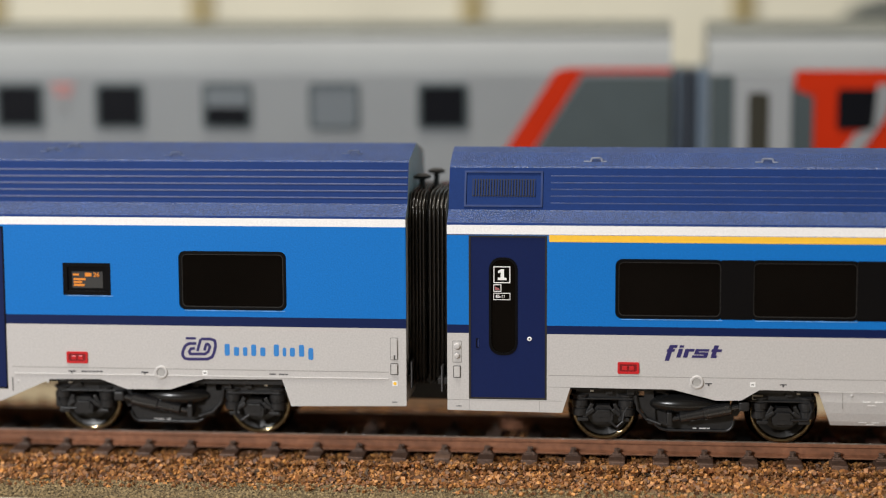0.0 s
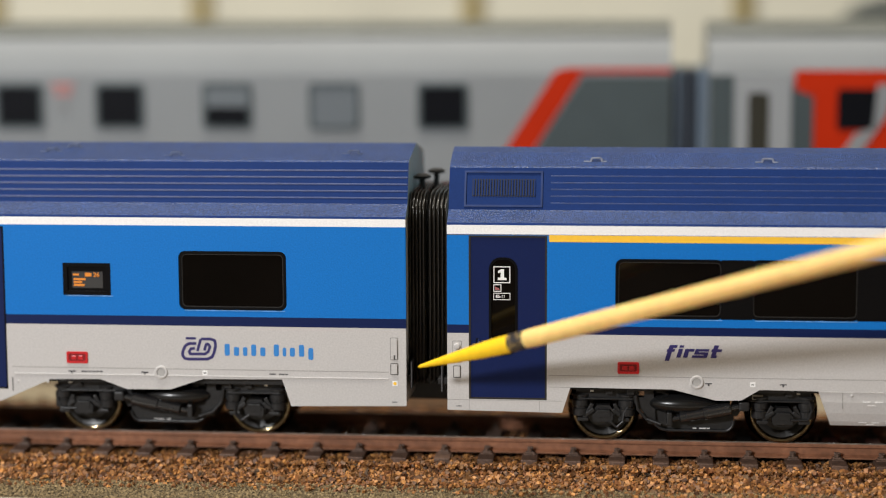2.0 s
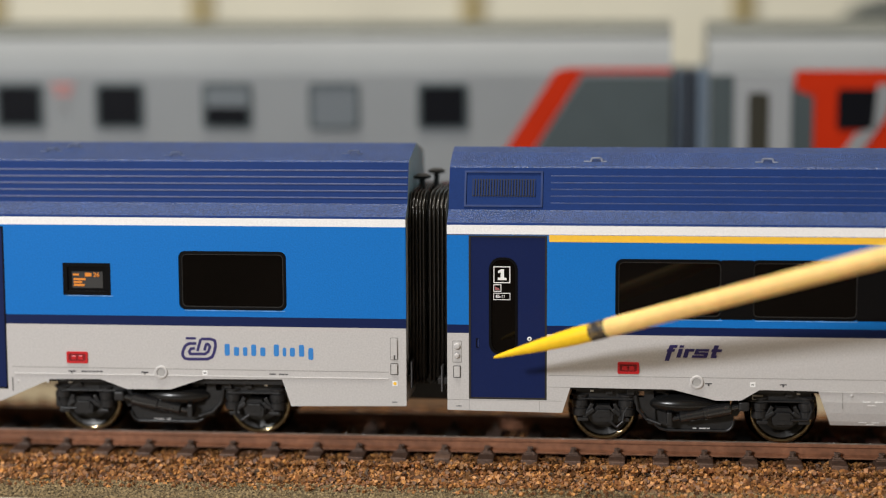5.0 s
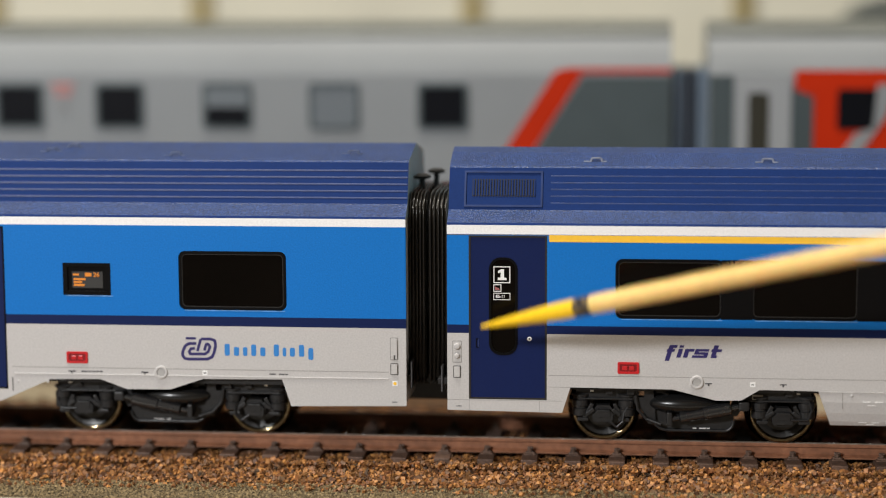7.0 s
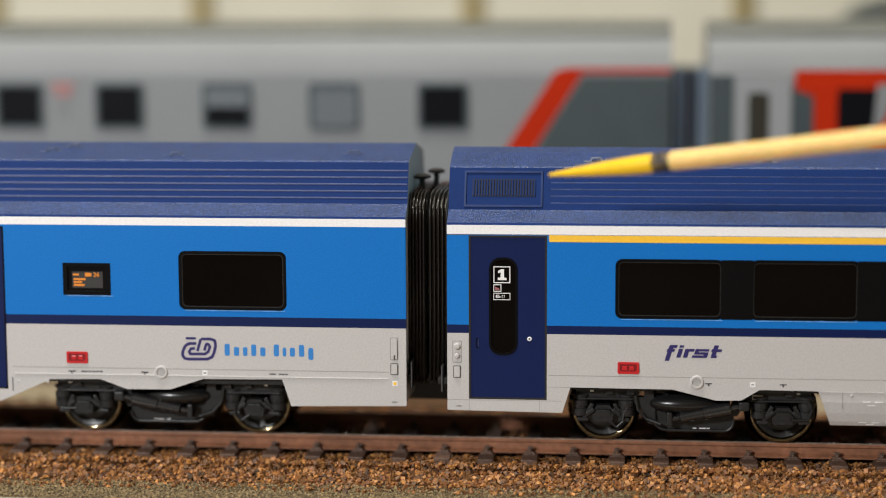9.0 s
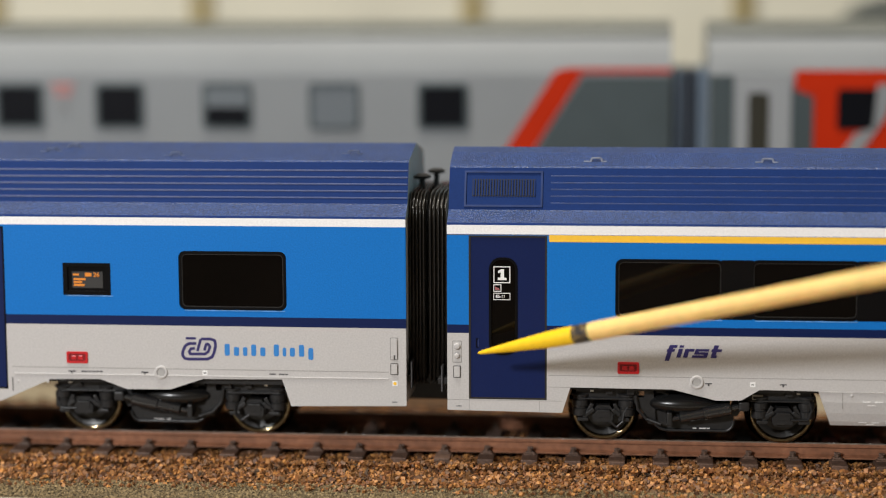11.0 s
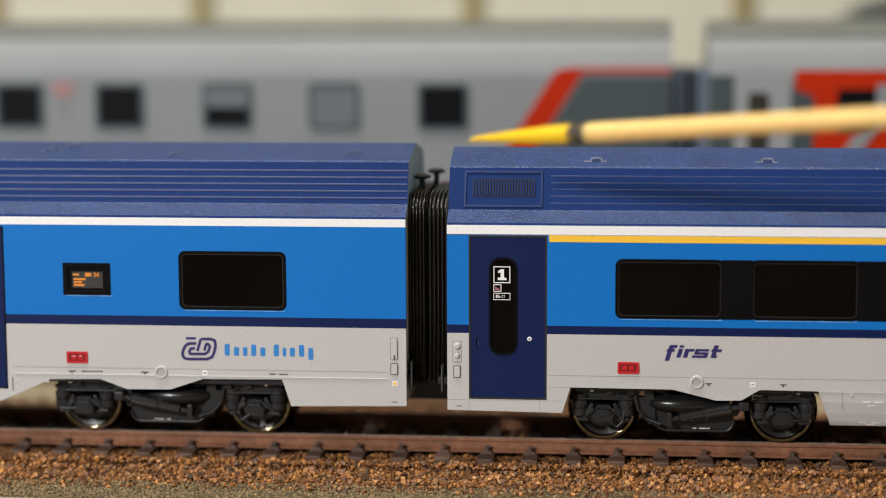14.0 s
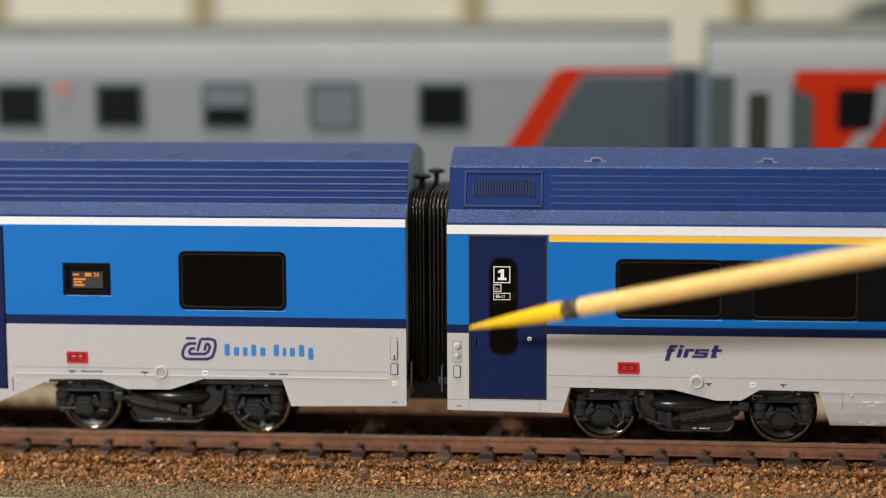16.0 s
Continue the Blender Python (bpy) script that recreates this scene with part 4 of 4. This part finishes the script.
# bellows and coupling between the coaches
def bellows(car, x0, x1, post_x, post_y, post_z, label):
    def outline(w, top, r, low):
        arc = [(w - r + r * math.cos(radians(a)), top - r + r * math.sin(radians(a))) for a in range(0, 91, 15)]
        return [(-w, low), (w, low)] + arc + [(-y, z) for y, z in arc[::-1]]
    core, crest = outline(11.9, 40.0, 3.4, 10.5), outline(12.9, 40.9, 4.2, 9.6)
    b = part("gangway_bellows", extrude_x(core, x0 + 0.02, x1 - 0.02), M_BELLOWS, car, label)
    n = 5
    w = (x1 - x0) / n
    for i in range(n):
        a = x0 + i * w
        bm = bmesh.new()
        rows = []
        for xx, k in ((a + 0.05 * w, 0.0), (a + 0.3 * w, 0.8), (a + 0.47 * w, 1.0), (a + 0.64 * w, 0.8), (a + 0.9 * w, 0.0)):
            rows.append([bm.verts.new((xx, c[0] + (p[0] - c[0]) * k, c[1] + (p[1] - c[1]) * k)) for p, c in zip(crest, core)])
        for p, q in zip(rows, rows[1:]):
            for j in range(len(core)):
                bm.faces.new((p[j], p[(j + 1) % len(core)], q[(j + 1) % len(core)], q[j]))
        part("fold", bm, M_BELLOWS, b, smooth=True)
    stem = part("roof_post", rod((post_x, post_y, 39.5), (post_x, post_y, post_z), 0.45), M_BLACK, car, "small black mushroom-headed post")
    m = Matrix.Translation((post_x, post_y, post_z - 0.4)) @ Matrix.Rotation(radians(-90), 4, "Y")
    part("post_cap", add_lathe(bmesh.new(), [(0, 0.6), (0.2, 1.4), (0.6, 1.5), (0.9, 0.8)], m, 20), M_BLACK, stem)


bellows(coach_a, XA1 + 0.1, -3.2, -4.7, -3.0, 42.6, "black ribbed gangway bellows")
bellows(coach_b, -2.75, XB0 - 0.05, -2.9, 2.5, 43.0, "black ribbed gangway bellows")
for car, x0, x1, z0, z1 in ((coach_a, -5.5, -5.2, 9.3, 13.8), (coach_b, -0.55, -0.25, 8.8, 13.0)):
    step = part("end_step", box(x0, x1, -15.0, -11.0, z0, z1, bevel=0.1), M_BLACK, car)
    part("step_edge", box(x0 + 0.06, x1 - 0.06, -15.06, -14.9, z0 + 0.1, z1 - 0.1), M_STEP, step, "grey edge strip")
    part("step_bracket", box(min(x0, x0 - 0.5), x1 + (0.9 if car is coach_b else 0), -14.6, -12.0, z0 + 1.2, z0 + 2.2, bevel=0.1), M_BLACK, step)
part("coupling", box(-8.0, 3.0, -4.0, 4.0, 5.2, 8.4, bevel=0.4), M_BLACK, coach_a, "black short coupling bar")
drawgear = part("drawgear", box(-4.4, -1.4, -3.0, 3.0, 8.6, 12.2, bevel=0.5), mat("dusty_black_plastic", (0.10, 0.09, 0.085), 0.6, grain=0.7, scale=900, stain=0.4, sscale=300), coach_a, "dusty black drawgear between the coaches")
wire("cable", [(-5.4, -6.5, 12.0), (-4.2, -7.0, 9.6), (-2.8, -7.0, 9.0), (-1.4, -6.6, 9.8), (-0.2, -6.4, 12.0)], 0.3, M_STEP, drawgear)


# ---- the pale grey and red train on the next track ----
def bg_coach(name, x0, x1, label):
    car = thing(name, ((x0 + x1) / 2, 76, 3), label, "model coach", group="coaches of the grey train")
    prof = [(60.0, 8.0), (60.0, 56.6), (60.5, 58.5), (61.6, 61.0), (63.2, 63.4), (64.0, 64.2), (88.0, 64.2), (92.0, 57.2), (92.0, 8.0)]
    part("body", extrude_x(prof, x0, x1), M_BG, car, "pale grey coach body")
    part("roof", extrude_x([(63.2, 64.2), (64.2, 65.4), (70.0, 66.8), (82.0, 66.8), (87.8, 65.4), (88.8, 64.2)], x0, x1), M_BGROOF, car, "grey coach roof")
    part("underframe", box(x0 + 4, x1 - 4, 64, 88, 3.2, 8.2), M_BLACK, car)
    return car


bga = bg_coach("double_deck_coach", -180, 37.2, "pale grey double-deck model coach with red slash")
for i, x in enumerate((-93.2, -72.6, -50.7, -29.2, -7.5)):
    w = part("window", prism(rounded(x - 4.8, x + 4.8, 46.1, 54.7, 0.8, 3), 59.8, 60.3), M_BGBLIND if i == 3 else M_BGWIN, bga, "dark upper-deck window" if i != 3 else "upper-deck window with a drawn grey blind")
    part("window_frame", ring(rounded(x - 5.1, x + 5.1, 45.8, 55.0, 0.9, 3), rounded(x - 4.3, x + 4.3, 46.5, 54.2, 0.7, 3), 59.6, 60.2), M_BGDARK, w)
    if i == 2:
        part("blind", box(x - 4.2, x + 4.2, 59.65, 59.9, 50.2, 54.0), M_BGBLIND, w, "half-lowered grey blind")
part("red_slash", prism([(1.0, 36), (6.6, 36), (19.9, 57.0), (37.1, 57.0), (37.1, 57.9), (17.0, 57.9), (14.6, 57.3)], 59.75, 60.1), M_BGRED, bga, "red slanting stripe")
part("dark_panel", prism([(7.0, 36), (37.1, 36), (37.1, 56.2), (20.0, 56.2)], 59.8, 60.1), M_BGDARK, bga, "dark grey end panel")
bm = bmesh.new()
for x, w in ((-86.5, 4.5), (-86.0, 3.6)):
    add_box(bm, x, x + w, 59.8, 60.1, 54.0 - (x + 86.5) * 3.2, 54.9 - (x + 86.5) * 3.2)
part("printed_mark", bm, mat("faded_red_print", (0.5, 0.2, 0.18), 0.6), bga, "small faded red print")
part("printed_line", box(-85.6, -83.0, 59.8, 60.1, 49.6, 50.6), mat("grey_print", (0.25, 0.25, 0.25), 0.6), bga)
bgb = bg_coach("double_deck_coach", 44.4, 240, "pale grey double-deck model coach with red panel and door")
part("dark_panel", box(44.6, 49.2, 59.8, 60.1, 20, 56.5), M_BGDARK, bgb)
bd = part("door", box(49.4, 60.2, 59.7, 60.1, 12, 56.2), mat("light_door_paint", (0.32, 0.335, 0.345), 0.45), bgb, "pale grey entrance door")
part("door_window", prism(rounded(52.0, 56.0, 36, 53.2, 0.8, 3), 59.55, 59.8), M_BGDOORGLASS, bd)
part("dark_panel", box(60.4, 64.5, 59.8, 60.1, 20, 55), M_BGDARK, bgb)
part("red_panel", prism([(60.9, 57.5), (60.9, 53.8), (64.6, 52.5), (64.6, 30), (150, 30), (150, 57.5)], 59.72, 60.05), M_BGRED, bgb, "bright red panel round the window")
w = part("window", prism(rounded(69.0, 77.3, 46.0, 53.9, 0.8, 3), 59.55, 59.85), M_BGWIN, bgb, "dark upper-deck window")
part("white_patch", prism([(66.5, 36), (70.0, 36), (78.4, 48.8), (80.2, 54.8), (76.6, 54.8), (76.0, 46.5), (72.5, 45.2)], 59.5, 59.8), M_BG, bgb)
gb = part("gangway_bellows", box(37.2, 44.4, 63, 89, 10, 57, bevel=0.5), M_BGBLUE, bga, "blue-grey gangway bellows")
for x0, x1, m in ((37.4, 38.9, M_BGFOLD), (39.3, 40.4, M_BGBLUE), (40.8, 41.6, M_BGBLUE), (42.3, 44.3, M_BGFOLD)):
    part("fold", box(x0, x1, 61.8, 90, 9.6, 57.4, bevel=0.2), m, gb)
tagged(part("far_trackbed", box(-330, 330, 52, 100, -5.7, 0.6, bevel=0.5), mat("brown_cork_bed", (0.14, 0.075, 0.04), 0.8, grain=0.3, scale=600, stain=0.2)), "brown raised bed of the farther track", "trackbed", kind="structure")
far = thing("railway_track", (0, 76, 0.6), "farther model railway track under the grey train", "railway track")
for side in (-1, 1):
    part("rail", box(-330, 330, 76 + side * 8.7 - 0.5, 76 + side * 8.7 + 0.5, 0.6, 3.2), M_RAIL, far)

# ---- cream building behind ----
house = thing("station_building", (0, 215, -5.6), "cream model building with ochre pilasters behind the trains", "building")
part("wall", box(-260, 260, 205, 235, -5.6, 130), M_CREAM, house, "cream rendered wall")
for x in (-146, -88, -14, 58, 130):
    part("pilaster", box(x - 2.2, x + 2.2, 202.5, 205.2, -5.6, 128, bevel=0.3), M_OCHRE, house, "narrow ochre pilaster")
tagged(part("grey_box", prism([(70, -5.6), (150, -5.6), (150, 72.5), (86, 71.2), (80.5, 69.6), (75.0, 64.5), (70, 62)], 118, 140), M_BGROOF), "grey block behind the farther train", "box")

# ---- bamboo skewer ----
skewer = thing("bamboo_skewer", (0, 0, 0), "pale bamboo skewer with a yellow painted tip and black band", "pointer stick")
I4 = Matrix.Identity(4)
part("shaft", add_lathe(bmesh.new(), [(19.9, 1.38), (21.3, 1.44), (50, 1.43), (85, 1.44), (120, 1.5), (150, 1.5), (150.5, 1.4)], I4, 28), M_WOOD, skewer, "pale bamboo shaft", smooth=False)
part("painted_tip", add_lathe(bmesh.new(), [(0, 0.12), (0.4, 0.26), (2.8, 0.5), (7.5, 0.92), (12, 1.24), (15, 1.38), (17.3, 1.40)], I4, 28), M_TIP, skewer, "yellow painted pointed tip")
part("ink_band", add_lathe(bmesh.new(), [(17.25, 1.41), (17.7, 1.45), (19.7, 1.45), (20.0, 1.43)], I4, 28), M_BAND, skewer, "black ink band")


def stick_pose(tip, far_end):
    return Matrix.Translation(Vector(tip) * MM) @ along((0, 0, 0), Vector(far_end) - Vector(tip)).to_quaternion().to_matrix().to_4x4()


# ---- movement: seconds, tip of the skewer, a point farther up the shaft (mm) ----
def motions():
    rows = [
        (0.00, (82.4, -71.0, 90.9), (138.8, -96.3, 110.0)),
        (0.10, (7.4, -31.0, 45.9), (63.8, -56.3, 65.0)),
        (0.20, (7.3, -27.0, 34.2), (64.5, -53.2, 53.9)),
        (0.30, (10.1, -23.7, 26.5), (65.1, -49.5, 45.9)),
        (0.40, (4.6, -23.7, 22.1), (64.7, -52.7, 45.3)),
        (0.50, (-4.8, -23.7, 18.9), (64.1, -57.6, 46.9)),
        (0.60, (-5.0, -23.7, 16.6), (64.1, -58.3, 44.9)),
        (0.70, (7.0, -23.7, 17.2), (64.9, -52.6, 40.5)),
        (0.80, (14.3, -23.7, 16.5), (65.3, -49.7, 37.0)),
        (1.00, (-4.8, -23.7, 13.9), (63.9, -60.3, 41.4)),
        (1.50, (-5.4, -23.7, 13.9), (64.5, -56.0, 38.9)),
        (1.80, (-4.0, -23.7, 14.1), (64.6, -55.1, 38.6)),
        (2.00, (-3.2, -23.7, 14.6), (64.7, -54.9, 38.3)),
        (2.10, (-3.0, -23.7, 15.4), (64.6, -54.9, 38.4)),
        (2.20, (-2.8, -23.7, 16.2), (64.6, -54.9, 39.0)),
        (2.30, (-2.4, -23.7, 16.7), (64.6, -55.0, 39.3)),
        (2.40, (-1.5, -23.7, 17.1), (64.6, -55.1, 39.5)),
        (2.50, (-1.3, -23.7, 23.9), (64.5, -54.8, 44.1)),
        (2.53, (-0.9, -23.7, 26.1), (64.9, -54.8, 46.3)),
        (2.60, (0.1, -23.7, 14.0), (64.7, -54.8, 37.2)),
        (2.70, (2.6, -23.7, 17.3), (64.8, -53.5, 38.6)),
        (2.80, (3.0, -23.7, 16.9), (64.9, -53.2, 37.5)),
        (2.90, (1.9, -23.7, 15.9), (64.8, -53.7, 37.4)),
        (3.00, (1.1, -23.7, 11.5), (64.8, -54.3, 36.2)),
        (3.03, (1.7, -23.7, 10.2), (65.4, -54.3, 34.9)),
        (3.10, (7.4, -23.7, 18.2), (65.6, -47.4, 38.5)),
        (3.20, (13.1, -23.7, 20.8), (65.8, -45.1, 38.6)),
        (3.30, (11.9, -23.7, 22.4), (65.8, -45.1, 39.9)),
        (3.40, (11.7, -23.7, 21.8), (65.8, -45.1, 39.0)),
        (3.50, (10.9, -23.7, 19.5), (65.8, -45.9, 37.6)),
        (3.60, (10.3, -23.7, 18.9), (65.7, -46.5, 37.5)),
        (3.70, (10.7, -23.7, 18.5), (65.7, -46.3, 36.9)),
        (3.80, (10.3, -23.7, 17.2), (65.7, -46.6, 36.8)),
        (3.90, (10.3, -23.7, 16.6), (65.7, -46.4, 36.0)),
        (4.00, (10.3, -23.7, 16.4), (65.7, -46.6, 36.1)),
        (4.20, (10.1, -23.7, 16.4), (65.8, -46.3, 35.8)),
        (6.30, (7.2, -23.7, 16.0), (65.8, -45.9, 36.0)),
        (6.40, (9.1, -23.7, 24.4), (65.8, -45.0, 41.4)),
        (6.50, (12.5, -23.7, 28.3), (65.9, -43.9, 43.5)),
        (6.53, (13.0, -23.7, 29.0), (66.4, -43.9, 44.2)),
        (6.60, (11.3, -23.7, 20.1), (65.9, -44.8, 37.5)),
        (6.70, (9.1, -23.7, 17.8), (65.8, -45.6, 35.9)),
        (6.80, (7.4, -23.7, 18.7), (65.4, -49.1, 36.4)),
        (6.90, (6.6, -23.7, 18.6), (65.3, -50.3, 36.6)),
        (7.00, (6.6, -23.7, 21.1), (65.1, -51.0, 37.9)),
        (7.03, (6.6, -23.7, 22.1), (65.1, -51.0, 38.9)),
        (7.10, (6.2, -23.7, 18.8), (65.1, -51.3, 36.9)),
        (7.20, (5.6, -23.7, 16.8), (65.1, -51.7, 35.3)),
        (7.30, (6.2, -23.7, 19.0), (65.1, -51.3, 36.3)),
        (7.40, (5.6, -23.7, 16.4), (65.1, -51.6, 34.9)),
        (7.50, (5.4, -23.7, 15.9), (65.2, -51.4, 34.5)),
        (7.60, (5.6, -23.7, 15.5), (65.2, -51.0, 33.9)),
        (7.70, (5.6, -23.7, 13.5), (65.3, -50.7, 32.6)),
        (7.80, (5.4, -23.7, 12.0), (65.3, -50.9, 31.6)),
        (7.90, (5.2, -23.7, 14.3), (65.2, -51.2, 32.9)),
        (8.00, (4.8, -23.7, 6.8), (65.3, -51.8, 28.4)),
        (8.10, (4.8, -23.7, 5.8), (65.2, -52.3, 28.0)),
        (8.20, (5.6, -23.7, 9.3), (65.2, -51.9, 29.7)),
        (8.30, (5.2, -23.7, 9.3), (65.2, -52.3, 29.8)),
        (8.40, (5.6, -23.7, 9.7), (65.2, -52.2, 30.1)),
        (8.50, (5.6, -23.7, 9.9), (65.2, -52.2, 30.1)),
        (8.60, (5.0, -23.7, 9.7), (65.2, -52.4, 30.2)),
        (8.70, (5.0, -23.7, 10.1), (65.2, -52.4, 30.1)),
        (8.80, (5.4, -23.7, 12.8), (65.2, -51.8, 31.9)),
        (8.90, (10.7, -23.7, 34.0), (65.4, -47.1, 45.6)),
        (9.00, (17.5, -29.5, 45.7), (65.0, -49.1, 53.1)),
        (9.10, (13.3, -23.7, 26.9), (65.7, -45.3, 41.2)),
        (9.20, (10.9, -23.7, 12.3), (65.9, -46.6, 30.3)),
        (11.30, (6.2, -23.7, 17.2), (65.4, -49.8, 33.8)),
        (11.40, (6.2, -23.7, 17.2), (65.4, -49.8, 33.8)),
        (11.50, (6.4, -23.7, 16.6), (65.4, -49.8, 33.8)),
        (11.60, (6.4, -23.7, 16.6), (65.4, -49.8, 33.8)),
        (11.70, (6.4, -23.7, 16.6), (65.3, -50.2, 33.8)),
        (11.80, (7.0, -23.7, 16.6), (65.3, -50.3, 33.7)),
        (11.90, (4.8, -23.7, 12.6), (65.2, -51.6, 31.7)),
        (12.00, (-0.3, -23.7, 8.8), (64.9, -54.3, 30.5)),
        (12.10, (5.0, -23.7, 10.6), (65.2, -52.2, 30.3)),
        (12.20, (5.2, -23.7, 9.5), (65.1, -52.7, 29.8)),
        (12.30, (5.4, -23.7, 18.6), (65.1, -51.9, 35.0)),
        (12.40, (4.4, -23.7, 19.0), (65.1, -51.9, 35.3)),
        (12.50, (4.8, -23.7, 19.8), (65.1, -52.1, 35.7)),
        (12.60, (4.2, -23.7, 18.2), (65.0, -52.4, 34.9)),
        (12.70, (-0.9, -23.7, 19.2), (64.7, -54.6, 36.3)),
        (12.80, (3.8, -23.7, 28.9), (64.9, -52.2, 42.0)),
        (12.90, (3.2, -23.7, 20.7), (65.0, -52.8, 36.7)),
        (13.00, (3.2, -23.7, 17.4), (64.9, -53.4, 34.5)),
        (13.10, (2.8, -23.7, 16.9), (64.9, -53.8, 34.5)),
        (13.20, (3.2, -23.7, 17.8), (64.9, -53.8, 35.1)),
        (13.30, (3.4, -23.7, 17.6), (64.9, -53.7, 35.1)),
        (13.40, (3.4, -23.7, 17.6), (64.9, -53.7, 35.1)),
        (13.50, (4.0, -23.7, 17.8), (64.9, -53.5, 35.0)),
        (13.60, (5.4, -23.7, 19.4), (65.0, -52.9, 36.0)),
        (13.70, (1.6, -23.7, 29.9), (64.6, -54.0, 42.6)),
        (13.80, (-3.9, -27.0, 39.0), (63.8, -60.1, 48.0)),
        (13.90, (7.4, -31.0, 55.0), (63.7, -58.4, 59.0)),
        (14.00, (5.6, -31.0, 51.0), (63.7, -59.3, 56.3)),
        (14.10, (3.4, -27.0, 46.6), (64.0, -56.7, 53.8)),
        (14.20, (7.2, -23.7, 24.8), (65.1, -50.7, 39.7)),
        (14.30, (6.8, -23.7, 28.1), (65.1, -50.7, 42.2)),
        (14.40, (5.6, -23.7, 26.4), (65.0, -51.2, 40.8)),
        (14.50, (5.8, -23.7, 24.2), (65.1, -51.2, 39.6)),
        (14.60, (6.2, -23.7, 23.4), (65.1, -51.2, 39.0)),
        (14.70, (5.8, -23.7, 22.5), (65.1, -51.4, 38.3)),
        (14.80, (4.8, -23.7, 20.9), (65.1, -51.8, 37.1)),
        (14.90, (5.0, -23.7, 21.5), (65.0, -51.9, 37.7)),
        (15.00, (5.4, -23.7, 21.9), (65.1, -51.7, 37.8)),
        (15.10, (4.4, -23.7, 20.7), (65.0, -52.2, 37.4)),
        (15.20, (5.4, -23.7, 22.5), (65.1, -51.5, 38.0)),
        (15.30, (5.0, -23.7, 21.9), (65.1, -51.6, 37.6)),
        (15.40, (5.0, -23.7, 20.7), (65.1, -51.6, 37.1)),
        (15.50, (5.0, -23.7, 19.9), (65.1, -51.7, 36.8)),
        (15.60, (5.0, -23.7, 19.4), (65.1, -51.3, 36.2)),
        (15.70, (3.0, -23.7, 18.2), (65.1, -52.2, 35.4)),
        (15.80, (4.2, -23.7, 22.5), (65.0, -51.7, 38.2)),
        (15.90, (5.2, -23.7, 23.3), (65.1, -51.4, 38.7)),
        (16.00, (4.8, -23.7, 20.9), (65.0, -51.9, 37.3)),
    ]
    walk(skewer, [(t, stick_pose(a, b)) for t, a, b in rows])


motions()
